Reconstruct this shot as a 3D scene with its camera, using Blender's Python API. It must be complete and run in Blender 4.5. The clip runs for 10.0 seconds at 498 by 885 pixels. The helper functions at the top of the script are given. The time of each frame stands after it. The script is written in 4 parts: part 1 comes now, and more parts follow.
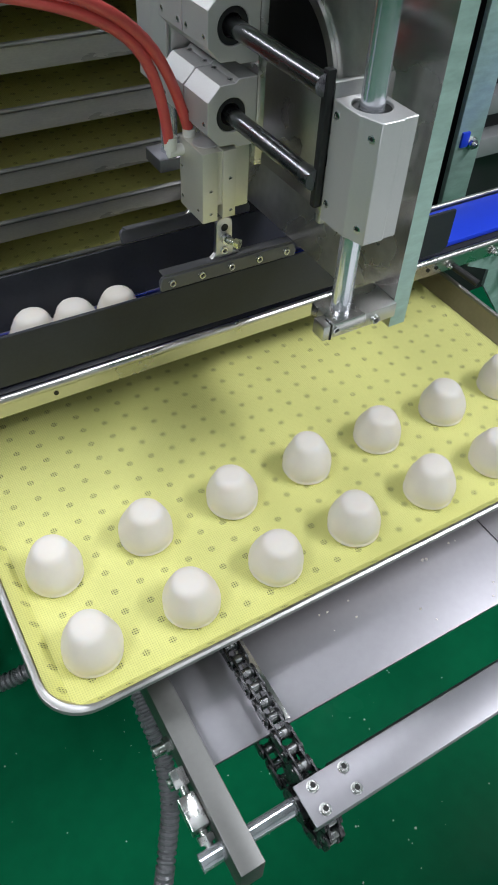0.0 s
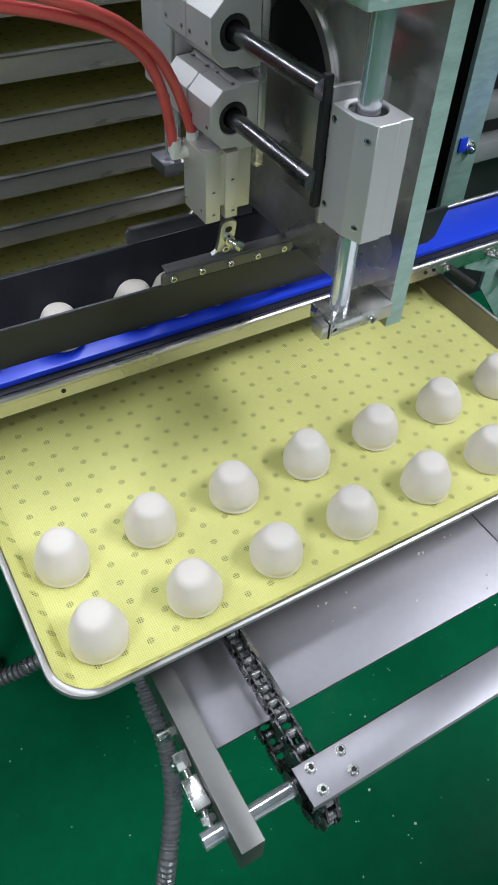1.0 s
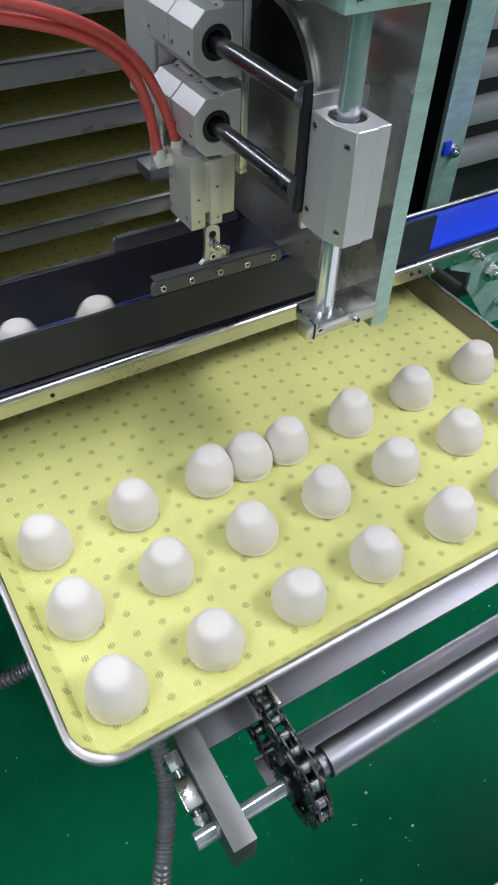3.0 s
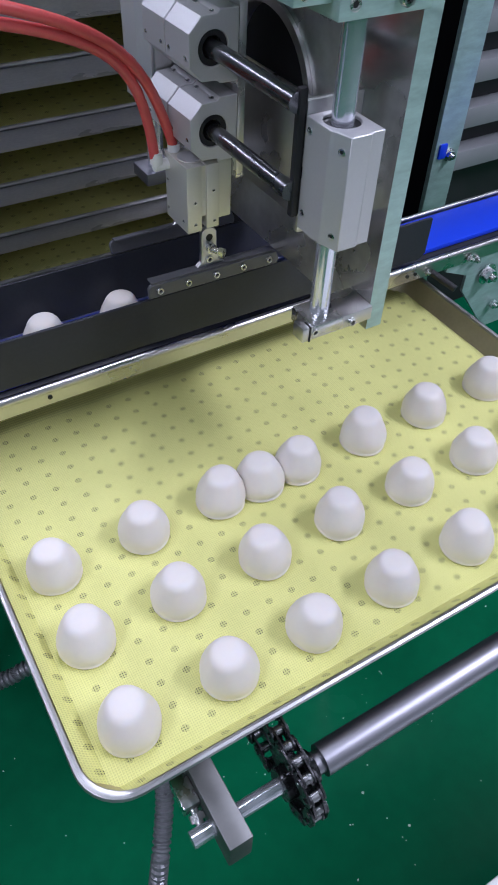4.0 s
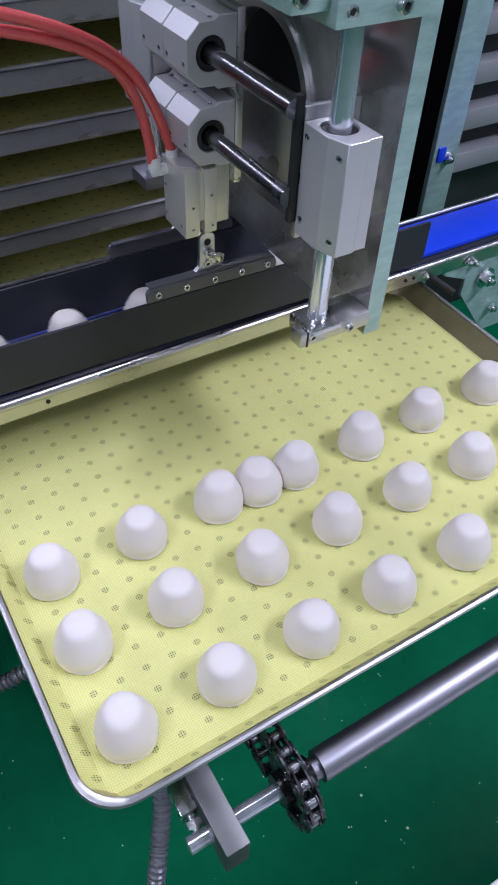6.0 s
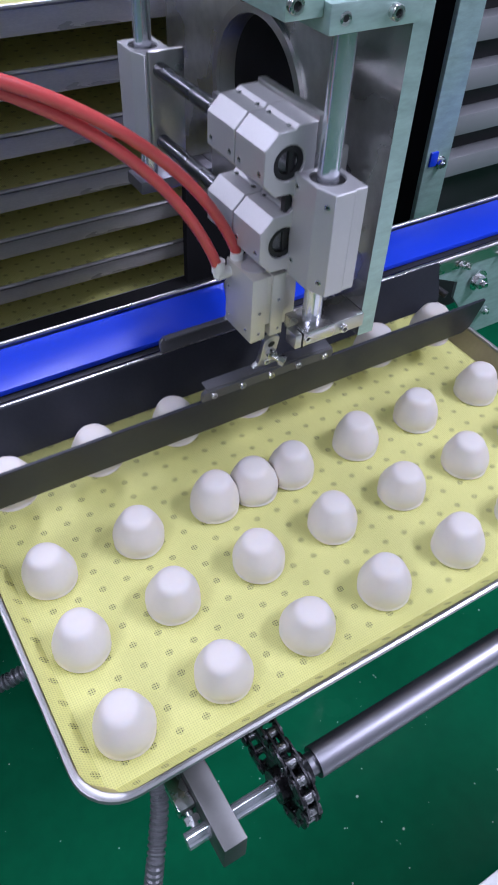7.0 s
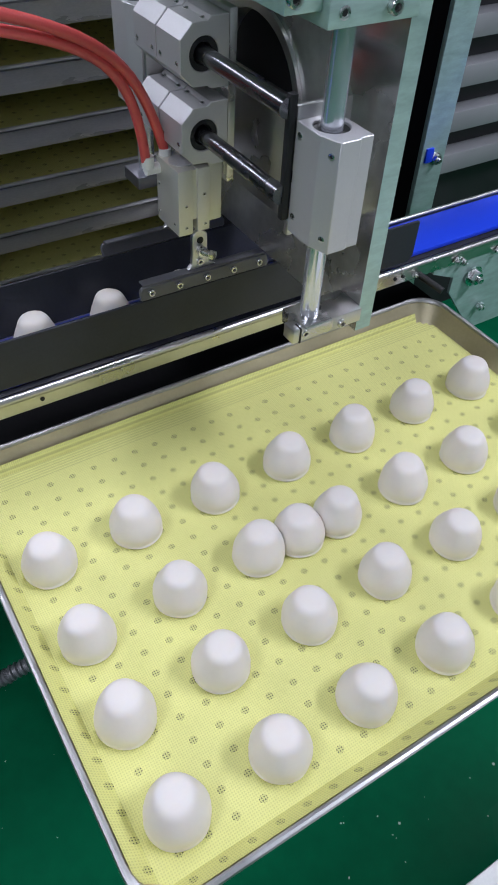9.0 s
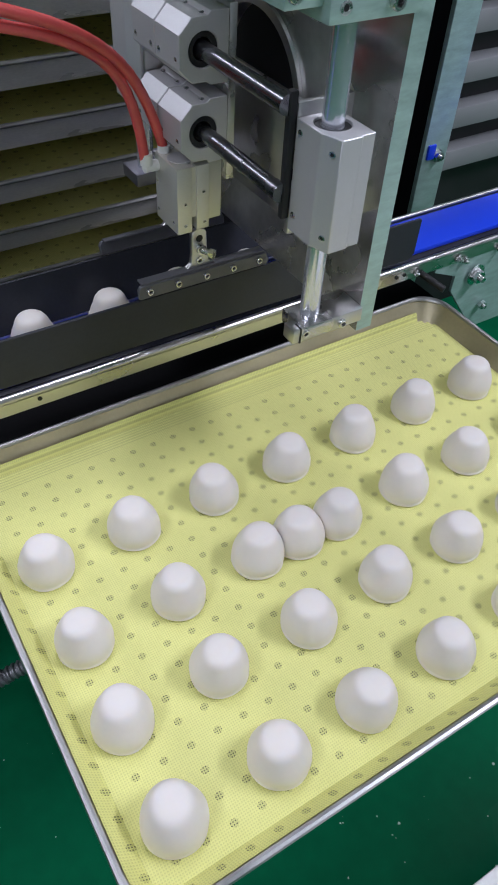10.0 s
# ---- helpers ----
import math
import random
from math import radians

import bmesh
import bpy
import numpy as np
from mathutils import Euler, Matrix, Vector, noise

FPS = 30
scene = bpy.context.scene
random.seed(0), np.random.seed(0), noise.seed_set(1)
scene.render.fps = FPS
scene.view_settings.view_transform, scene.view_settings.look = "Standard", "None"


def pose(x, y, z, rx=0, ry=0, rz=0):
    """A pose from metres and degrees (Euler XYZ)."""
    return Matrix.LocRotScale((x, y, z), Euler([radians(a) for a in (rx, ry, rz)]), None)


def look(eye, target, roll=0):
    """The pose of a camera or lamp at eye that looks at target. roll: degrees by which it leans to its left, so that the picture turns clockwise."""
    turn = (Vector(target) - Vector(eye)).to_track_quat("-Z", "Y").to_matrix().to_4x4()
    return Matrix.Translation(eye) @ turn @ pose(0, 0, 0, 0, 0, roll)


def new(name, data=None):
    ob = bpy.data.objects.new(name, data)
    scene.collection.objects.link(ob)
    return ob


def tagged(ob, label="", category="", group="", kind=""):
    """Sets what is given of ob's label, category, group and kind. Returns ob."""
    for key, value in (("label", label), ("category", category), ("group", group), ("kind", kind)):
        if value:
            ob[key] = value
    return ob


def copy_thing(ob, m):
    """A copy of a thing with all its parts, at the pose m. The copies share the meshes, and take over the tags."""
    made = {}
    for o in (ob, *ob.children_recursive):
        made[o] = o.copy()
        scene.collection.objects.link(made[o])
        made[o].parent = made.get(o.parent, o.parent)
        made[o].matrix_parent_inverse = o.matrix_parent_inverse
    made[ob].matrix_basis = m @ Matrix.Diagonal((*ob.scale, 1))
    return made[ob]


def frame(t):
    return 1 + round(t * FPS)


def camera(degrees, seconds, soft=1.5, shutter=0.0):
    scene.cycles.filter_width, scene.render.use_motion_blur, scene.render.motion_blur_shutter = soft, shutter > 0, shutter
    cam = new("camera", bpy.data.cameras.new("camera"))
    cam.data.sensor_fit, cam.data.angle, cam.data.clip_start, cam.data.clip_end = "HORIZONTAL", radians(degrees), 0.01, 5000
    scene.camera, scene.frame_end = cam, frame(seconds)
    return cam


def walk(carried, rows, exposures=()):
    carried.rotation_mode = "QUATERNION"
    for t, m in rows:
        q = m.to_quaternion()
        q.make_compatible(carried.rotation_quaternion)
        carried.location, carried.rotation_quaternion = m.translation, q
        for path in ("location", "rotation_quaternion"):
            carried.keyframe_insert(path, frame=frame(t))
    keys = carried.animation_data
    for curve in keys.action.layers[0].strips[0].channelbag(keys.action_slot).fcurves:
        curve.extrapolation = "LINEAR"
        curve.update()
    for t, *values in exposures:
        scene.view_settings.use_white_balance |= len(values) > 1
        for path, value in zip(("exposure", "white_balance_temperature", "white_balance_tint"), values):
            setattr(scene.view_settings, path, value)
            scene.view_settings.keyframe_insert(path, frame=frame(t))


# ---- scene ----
# World: x along the tray's long side, y from the operator to the machine, z up, floor at 0.
# ---- camera ----
cam = camera(37.5, 10.0, soft=1.8, shutter=0.2)
PATH = [
    (0, (0.002, -0.068, 1.35), (0.741, 1.088, -0.106), 3.4),
    (0.5, (-0.004, -0.079, 1.358), (0.729, 1.083, -0.095), 3.2),
    (1, (-0.006, -0.084, 1.36), (0.729, 1.082, -0.09), 3.2),
    (1.5, (-0.007, -0.084, 1.36), (0.736, 1.077, -0.089), 3.2),
    (2, (-0.001, -0.09, 1.36), (0.743, 1.075, -0.085), 2.8),
    (2.5, (-0.004, -0.091, 1.358), (0.745, 1.079, -0.08), 2.7),
    (4, (-0.005, -0.096, 1.363), (0.755, 1.075, -0.07), 2.9),
    (4.5, (-0.002, -0.093, 1.362), (0.756, 1.074, -0.074), 3.0),
    (5, (-0.003, -0.091, 1.362), (0.756, 1.075, -0.074), 3.0),
    (5.5, (-0.002, -0.092, 1.364), (0.755, 1.076, -0.072), 3.0),
    (7, (-0.007, -0.1, 1.368), (0.771, 1.071, -0.055), 3.2),
    (7.5, (-0.014, -0.103, 1.369), (0.771, 1.065, -0.052), 3.4),
    (8, (-0.016, -0.105, 1.37), (0.772, 1.063, -0.049), 3.4),
    (8.5, (-0.012, -0.103, 1.37), (0.779, 1.06, -0.052), 3.6),
    (9, (-0.011, -0.1, 1.367), (0.779, 1.058, -0.06), 3.6),
    (9.5, (-0.009, -0.096, 1.366), (0.778, 1.058, -0.065), 3.7),
    (10, (-0.006, -0.094, 1.365), (0.779, 1.058, -0.069), 3.7),
]
walk(cam, [(t, look(eye, target, roll)) for t, eye, target, roll in PATH], [(0, -0.61, 6350, 13), (1.5, -0.60, 6150, 14), (2.7, -0.57, 6200, 14), (4.0, -0.69, 5650, 27), (7.0, -0.68, 5600, 31), (8.0, -0.67, 5850, 21), (10, -0.81, 5900, 22)])

# ---- light ----
world = bpy.data.worlds.new("world")
scene.world = world
world.use_nodes = True
world.node_tree.nodes["Background"].inputs[0].default_value = (0.86, 0.93, 1.0, 1)
world.node_tree.nodes["Background"].inputs[1].default_value = 0.25


def unseen_light(x, y, z, length, watts, turn=0.0, wide=0.25):
    data = bpy.data.lights.new("unseen_light", "AREA")
    data.shape, data.size, data.size_y, data.energy = "RECTANGLE", length, wide, watts
    data.color = (0.95, 0.98, 1.0)
    ob = new("unseen_light", data)
    ob.matrix_world = pose(x, y, z, 0, 0, turn)
    return ob


unseen_light(1.75, -0.75, 3.1, 1.3, 106, 60, 0.25)
# added fill lights, no lamps known here: they brighten rack, metal and walls
unseen_light(-1.7, -0.5, 3.1, 2.6, 62, 60, 0.3)
unseen_light(-1.3, 2.8, 3.2, 2.6, 80, 60, 0.3)
unseen_light(0.75, 1.45, 3.2, 2.0, 60, 60, 0.3)
unseen_light(-2.8, -3.0, 3.1, 2.6, 56, 60, 0.3)
unseen_light(2.6, -3.2, 3.1, 2.6, 44, 60, 0.3)


# ---- materials ----
def material(name, color, rough=0.5, metal=0.0, vary=0.12, scale=30.0, bump=0.1, fine=400.0, rough_vary=0.12,
             stretch=(1, 1, 1), sss=0.0, spec=0.5, emit=0.0):
    m = bpy.data.materials.new(name)
    m.use_nodes = True
    nt = m.node_tree
    n, l = nt.nodes, nt.links
    b = n["Principled BSDF"]
    tc = n.new("ShaderNodeTexCoord")
    mp = n.new("ShaderNodeMapping")
    mp.inputs["Scale"].default_value = stretch
    l.new(tc.outputs["Object"], mp.inputs["Vector"])
    big = n.new("ShaderNodeTexNoise")
    big.inputs["Scale"].default_value, big.inputs["Detail"].default_value = scale, 6
    small = n.new("ShaderNodeTexNoise")
    small.inputs["Scale"].default_value, small.inputs["Detail"].default_value = fine, 3
    l.new(mp.outputs[0], big.inputs["Vector"])
    l.new(mp.outputs[0], small.inputs["Vector"])
    add = n.new("ShaderNodeMath")
    add.operation = "MULTIPLY_ADD"
    add.inputs[1].default_value = 0.35
    l.new(small.outputs["Fac"], add.inputs[0])
    l.new(big.outputs["Fac"], add.inputs[2])
    ramp = n.new("ShaderNodeMapRange")
    ramp.inputs[1].default_value, ramp.inputs[2].default_value = 0.4, 0.95
    ramp.inputs[3].default_value, ramp.inputs[4].default_value = 1 - vary, 1 + vary
    l.new(add.outputs[0], ramp.inputs[0])
    mix = n.new("ShaderNodeMix")
    mix.data_type, mix.blend_type = "RGBA", "MULTIPLY"
    mix.inputs["Factor"].default_value = 1
    mix.inputs["A"].default_value = (*color, 1)
    l.new(ramp.outputs[0], mix.inputs["B"])
    l.new(mix.outputs["Result"], b.inputs["Base Color"])
    rr = n.new("ShaderNodeMapRange")
    rr.inputs[1].default_value, rr.inputs[2].default_value = 0.3, 0.7
    rr.inputs[3].default_value, rr.inputs[4].default_value = max(0.03, rough - rough_vary), min(1, rough + rough_vary)
    l.new(big.outputs["Fac"], rr.inputs[0])
    l.new(rr.outputs[0], b.inputs["Roughness"])
    b.inputs["Metallic"].default_value = metal
    b.inputs["Specular IOR Level"].default_value = spec
    if bump:
        bp = n.new("ShaderNodeBump")
        bp.inputs["Strength"].default_value, bp.inputs["Distance"].default_value = bump, 0.0006
        l.new(add.outputs[0], bp.inputs["Height"])
        l.new(bp.outputs[0], b.inputs["Normal"])
    if sss:
        b.inputs["Subsurface Weight"].default_value = sss
        b.inputs["Subsurface Radius"].default_value = (0.004, 0.003, 0.002)
        b.inputs["Subsurface Scale"].default_value = 1.0
    if emit:
        b.inputs["Emission Color"].default_value = (*color, 1)
        b.inputs["Emission Strength"].default_value = emit
    return m


def mesh_mat_material():
    """Woven yellow silicone mesh: fine grid of threads and a lattice of darker dots."""
    m = material("yellow_mesh", (0.695, 0.69, 0.243), 0.5, 0, 0.07, 9, 0.0, 300, 0.1, spec=0.35)
    nt = m.node_tree
    n, l = nt.nodes, nt.links
    b = n["Principled BSDF"]
    tc = [q for q in n if q.type == "TEX_COORD"][0]
    sep = n.new("ShaderNodeSeparateXYZ")
    l.new(tc.outputs["Object"], sep.inputs[0])

    def op(kind, a, c=None, d=None):
        q = n.new("ShaderNodeMath")
        q.operation = kind
        for i, v in enumerate((a, c, d)):
            if v is None:
                continue
            if isinstance(v, (int, float)):
                q.inputs[i].default_value = v
            else:
                l.new(v, q.inputs[i])
        return q.outputs[0]

    X, Y = sep.outputs[0], sep.outputs[1]
    pitch = 0.0019
    tx = op("ABSOLUTE", op("SINE", op("MULTIPLY", X, math.pi / pitch)))
    ty = op("ABSOLUTE", op("SINE", op("MULTIPLY", Y, math.pi / pitch)))
    hole = op("GREATER_THAN", op("MINIMUM", tx, ty), 0.70)
    # square lattice of darker dots
    dx = op("SUBTRACT", op("FRACT", op("DIVIDE", op("ADD", X, 2.13 - 0.147 + 0.01065), 0.0213)), 0.5)
    dy = op("SUBTRACT", op("FRACT", op("DIVIDE", op("ADD", Y, 1.95 - 0.362 + 0.00975), 0.0195)), 0.5)
    ax = op("DIVIDE", op("ABSOLUTE", op("MULTIPLY", dx, 0.0213)), 0.0031)
    ay = op("DIVIDE", op("ABSOLUTE", op("MULTIPLY", dy, 0.0195)), 0.0028)
    r = op("SQRT", op("ADD", op("POWER", ax, 2.0), op("POWER", ay, 2.0)))
    dot = op("LESS_THAN", r, 1.0)
    # plain selvedge with close ribs along the far edge
    edge = op("GREATER_THAN", Y, 0.374)
    dot = op("MULTIPLY", dot, op("SUBTRACT", 1.0, edge))
    rib = op("MULTIPLY", edge, op("GREATER_THAN", op("SINE", op("MULTIPLY", Y, 2 * math.pi / 0.0032)), 0.2))
    dark = op("ADD", op("MULTIPLY", dot, op("ADD", op("MULTIPLY", hole, 0.40), 0.20)), op("ADD", op("MULTIPLY", hole, 0.17), op("MULTIPLY", rib, 0.16)))
    fac = op("SUBTRACT", 1.0, op("MINIMUM", dark, 0.8))
    old = b.inputs["Base Color"].links[0].from_socket
    mix = n.new("ShaderNodeMix")
    mix.data_type, mix.blend_type = "RGBA", "MULTIPLY"
    mix.inputs["Factor"].default_value = 1
    l.new(old, mix.inputs["A"])
    l.new(fac, mix.inputs["B"])
    l.new(mix.outputs["Result"], b.inputs["Base Color"])
    bp = n.new("ShaderNodeBump")
    bp.inputs["Strength"].default_value, bp.inputs["Distance"].default_value = 0.35, 0.0005
    l.new(op("ADD", tx, ty), bp.inputs["Height"])
    bp.invert = True
    l.new(bp.outputs[0], b.inputs["Normal"])
    return m


STEEL = material("brushed_steel", (0.62, 0.61, 0.60), 0.34, 1.0, 0.10, 18, 0.12, 260, 0.10, (1, 1, 1))
RIM = material("tray_steel", (0.46, 0.455, 0.45), 0.44, 1.0, 0.12, 25, 0.10, 300, 0.12)
SHEET = material("scuffed_sheet_steel", (0.37, 0.36, 0.39), 0.46, 0.9, 0.08, 5, 0.04, 160, 0.05, (1, 1, 1))
CHROME = material("ground_shaft_steel", (0.72, 0.74, 0.80), 0.16, 0.75, 0.06, 30, 0.0, 200, 0.05)
DARKROD = material("oiled_rod_steel", (0.21, 0.21, 0.225), 0.27, 1.0, 0.1, 30, 0.0, 200, 0.05)
ALU = material("anodised_aluminium", (0.56, 0.555, 0.56), 0.42, 0.5, 0.05, 12, 0.06, 500, 0.06)
ALUWARM = material("warm_aluminium", (0.66, 0.645, 0.58), 0.45, 0.6, 0.05, 12, 0.05, 500, 0.06)
ZINC = material("galvanised_plate", (0.40, 0.56, 0.51), 0.42, 0.45, 0.18, 40, 0.2, 180, 0.12, (1, 1, 3.0))
PLATE = material("dull_plate_steel", (0.58, 0.58, 0.57), 0.26, 0.9, 0.35, 14, 0.06, 90, 0.14)
BLACKPLASTIC = material("dark_grey_plastic", (0.027, 0.029, 0.037), 0.40, 0.0, 0.3, 14, 0.05, 300, 0.12, spec=0.32)
RUBBER = material("black_rubber", (0.012, 0.012, 0.013), 0.5, 0.0, 0.2, 40, 0.05)
OILBLACK = material("oily_chain_steel", (0.075, 0.075, 0.08), 0.28, 0.9, 0.3, 90, 0.1, 600, 0.1)
ROLLER = material("worn_roller_steel", (0.30, 0.30, 0.31), 0.25, 1.0, 0.2, 90, 0.0)
BOLT = material("zinc_bolt", (0.66, 0.66, 0.66), 0.28, 1.0, 0.12, 120, 0.05)
SOCKET = material("bolt_socket_black", (0.02, 0.02, 0.02), 0.5, 0.3, 0.1, 60, 0.0)
BELT = material("blue_belt", (0.016, 0.060, 0.74), 0.38, 0.0, 0.10, 10, 0.05, 500, 0.08)
DOUGH = material("white_dough", (0.722, 0.678, 0.626), 0.55, 0.0, 0.03, 40, 0.10, 260, 0.08, sss=0.25, spec=0.35)
RED = material("red_air_tube", (0.64, 0.085, 0.08), 0.34, 0.0, 0.08, 20, 0.0, sss=0.1)
WHITEPLASTIC = material("white_fitting", (0.75, 0.75, 0.73), 0.4)
CONDUIT = material("grey_conduit", (0.16, 0.165, 0.175), 0.35, 0.3, 0.15, 60, 0.05)
GREENFLOOR = material("green_epoxy_floor", (0.003, 0.132, 0.054), 0.24, 0.0, 0.25, 2.2, 0.04, 30, 0.06, spec=0.08)


def add_specks(m, scale, size, color):
    nt = m.node_tree
    n, l = nt.nodes, nt.links
    b = n["Principled BSDF"]
    tc = [q for q in n if q.type == "TEX_COORD"][0]
    vo = n.new("ShaderNodeTexVoronoi")
    vo.inputs["Scale"].default_value = scale
    l.new(tc.outputs["Object"], vo.inputs["Vector"])
    no = n.new("ShaderNodeTexNoise")
    no.inputs["Scale"].default_value = scale * 0.35
    l.new(tc.outputs["Object"], no.inputs["Vector"])
    mul = n.new("ShaderNodeMath")
    mul.operation = "MULTIPLY"
    mul.inputs[1].default_value = size
    pw = n.new("ShaderNodeMath")
    pw.operation = "POWER"
    pw.inputs[1].default_value = 5.0
    l.new(no.outputs["Fac"], pw.inputs[0])
    l.new(pw.outputs[0], mul.inputs[0])
    lt = n.new("ShaderNodeMath")
    lt.operation = "LESS_THAN"
    l.new(vo.outputs["Distance"], lt.inputs[0])
    l.new(mul.outputs[0], lt.inputs[1])
    mix = n.new("ShaderNodeMix")
    mix.data_type = "RGBA"
    l.new(lt.outputs[0], mix.inputs["Factor"])
    l.new(b.inputs["Base Color"].links[0].from_socket, mix.inputs["A"])
    mix.inputs["B"].default_value = (*color, 1)
    l.new(mix.outputs["Result"], b.inputs["Base Color"])


add_specks(GREENFLOOR, 52.0, 0.75, (0.62, 0.72, 0.62))
WALLPAINT = material("wall_panel", (0.70, 0.71, 0.71), 0.6, 0.0, 0.05, 2, 0.02)
CEILING = material("ceiling_panel", (0.42, 0.43, 0.43), 0.7, 0.0, 0.05, 2, 0.02)
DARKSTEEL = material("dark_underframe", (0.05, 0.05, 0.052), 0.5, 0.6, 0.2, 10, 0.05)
GREYPAINT = material("grey_coated_steel", (0.11, 0.11, 0.12), 0.4, 0.3, 0.15, 30, 0.05)
# golden base colour paints in the yellow mat's reflection on plain steel
PAN = material("pan_steel", (0.54, 0.48, 0.33), 0.42, 0.85, 0.12, 20, 0.06, 260, 0.08)
BAR = material("matt_bar_steel", (0.21, 0.21, 0.205), 0.50, 1.0, 0.12, 14, 0.10, 200, 0.08)
PALEPAINT = material("pale_grey_paint", (0.27, 0.275, 0.28), 0.45, 0.0, 0.1, 6, 0.03)
RAIL = material("rail_steel", (0.60, 0.58, 0.56), 0.30, 1.0, 0.08, 18, 0.0, 260, 0.06)
TUBE = material("satin_tube_steel", (0.31, 0.305, 0.335), 0.42, 1.0, 0.06, 10, 0.03, 200, 0.05)
DULLPAN = material("dull_pan_steel", (0.74, 0.72, 0.67), 0.34, 0.35, 0.20, 7, 0.06, 200, 0.10, (1, 1, 3))
# near-black without gloss, for sheets that stand in for deep shade
SHADEBLACK = material("shade_black", (0.010, 0.010, 0.011), 0.9, 0.0, 0.2, 20, 0.03, spec=0.1)
MESH = mesh_mat_material()


# ---- mesh helpers ----
def box(bm, x0, x1, y0, y1, z0, z1, bevel=0.0, seg=2, m=0):
    ret = bmesh.ops.create_cube(bm, size=1)
    vs = ret["verts"]
    for v in vs:
        v.co = Vector(((x0 + x1) / 2 + v.co.x * (x1 - x0), (y0 + y1) / 2 + v.co.y * (y1 - y0), (z0 + z1) / 2 + v.co.z * (z1 - z0)))
    fs = {f for v in vs for f in v.link_faces}
    for f in fs:
        f.material_index = m
    if bevel:
        es = {e for v in vs for e in v.link_edges}
        bmesh.ops.bevel(bm, geom=list(es), offset=bevel, segments=seg, affect="EDGES", profile=0.5)
    return bm


def rod(bm, a, b, r, seg=24, r2=None, cap=True):
    a, b = Vector(a), Vector(b)
    d = b - a
    q = Matrix.Translation((a + b) / 2) @ d.to_track_quat("Z", "Y").to_matrix().to_4x4()
    bmesh.ops.create_cone(bm, cap_ends=cap, segments=seg, radius1=r, radius2=r if r2 is None else r2, depth=d.length, matrix=q)
    return bm


def lathe(bm, prof, seg=32, m=None):
    rings = []
    for r, z in prof:
        rings.append([bm.verts.new((r * math.cos(2 * math.pi * i / seg), r * math.sin(2 * math.pi * i / seg), z)) for i in range(seg)])
    for a, b in zip(rings, rings[1:]):
        for i in range(seg):
            bm.faces.new((a[i], a[(i + 1) % seg], b[(i + 1) % seg], b[i]))
    bm.faces.new(list(reversed(rings[0])))
    bm.faces.new(rings[-1])
    if m is not None:
        bmesh.ops.transform(bm, matrix=m, verts=[v for r in rings for v in r])
    return bm


def prism(bm, poly, h0, h1, m=None):
    """poly in local xy, drawn from z=h0 to z=h1."""
    a = [bm.verts.new((x, y, h0)) for x, y in poly]
    b = [bm.verts.new((x, y, h1)) for x, y in poly]
    n = len(poly)
    bm.faces.new(list(reversed(a)))
    bm.faces.new(b)
    for i in range(n):
        bm.faces.new((a[i], a[(i + 1) % n], b[(i + 1) % n], b[i]))
    if m is not None:
        bmesh.ops.transform(bm, matrix=m, verts=a + b)
    return bm


def bored(bm, poly, centre, r, h0, h1, m=None, seg=36):
    """A prism with a round bore through it."""
    cx, cy = centre
    ang = [2 * math.pi * i / seg for i in range(seg)] + [math.atan2(y - cy, x - cx) % (2 * math.pi) for x, y in poly]
    ang = sorted(set(round(a, 5) for a in ang))
    loops = []
    for z in (h0, h1):
        outer, inner = [], []
        for a in ang:
            dx, dy = math.cos(a), math.sin(a)
            best = 1e9
            for (x0, y0), (x1, y1) in zip(poly, poly[1:] + poly[:1]):
                ex, ey = x1 - x0, y1 - y0
                den = dx * ey - dy * ex
                if abs(den) < 1e-12:
                    continue
                s = ((x0 - cx) * ey - (y0 - cy) * ex) / den
                u = ((x0 - cx) * dy - (y0 - cy) * dx) / den
                if s > 0 and -1e-6 <= u <= 1 + 1e-6:
                    best = min(best, s)
            outer.append(bm.verts.new((cx + dx * best, cy + dy * best, z)))
            inner.append(bm.verts.new((cx + dx * r, cy + dy * r, z)))
        loops.append((outer, inner))
    (oa, ia), (ob_, ib) = loops
    n = len(ang)
    for i in range(n):
        j = (i + 1) % n
        bm.faces.new((oa[i], oa[j], ob_[j], ob_[i]))
        bm.faces.new((ia[j], ia[i], ib[i], ib[j]))
        bm.faces.new((oa[j], oa[i], ia[i], ia[j]))
        bm.faces.new((ob_[i], ob_[j], ib[j], ib[i]))
    if m is not None:
        bmesh.ops.transform(bm, matrix=m, verts=oa + ia + ob_ + ib)
    return bm


def finish(bm, name, mats, smooth=35):
    me = bpy.data.meshes.new(name)
    bmesh.ops.recalc_face_normals(bm, faces=bm.faces[:])
    bm.to_mesh(me)
    bm.free()
    for m in mats if isinstance(mats, (list, tuple)) else [mats]:
        me.materials.append(m)
    if smooth:
        for p in me.polygons:
            p.use_smooth = True
        me.set_sharp_from_angle(angle=radians(smooth))
    return me


def part(name, bm, mat, parent, label="", smooth=35):
    ob = new(name, finish(bm, name, mat, smooth))
    ob.parent = parent
    return tagged(ob, label)


def thing(name, label, category, group="", kind="", at=(0, 0, 0)):
    ob = new(name)
    ob.empty_display_size = 0.02
    ob.location = at
    return tagged(ob, label, category, group, kind)


def single(name, bm, mat, label, category, group="", kind="", smooth=35):
    return tagged(new(name, finish(bm, name, mat, smooth)), label, category, group, kind)


_bolt = {}


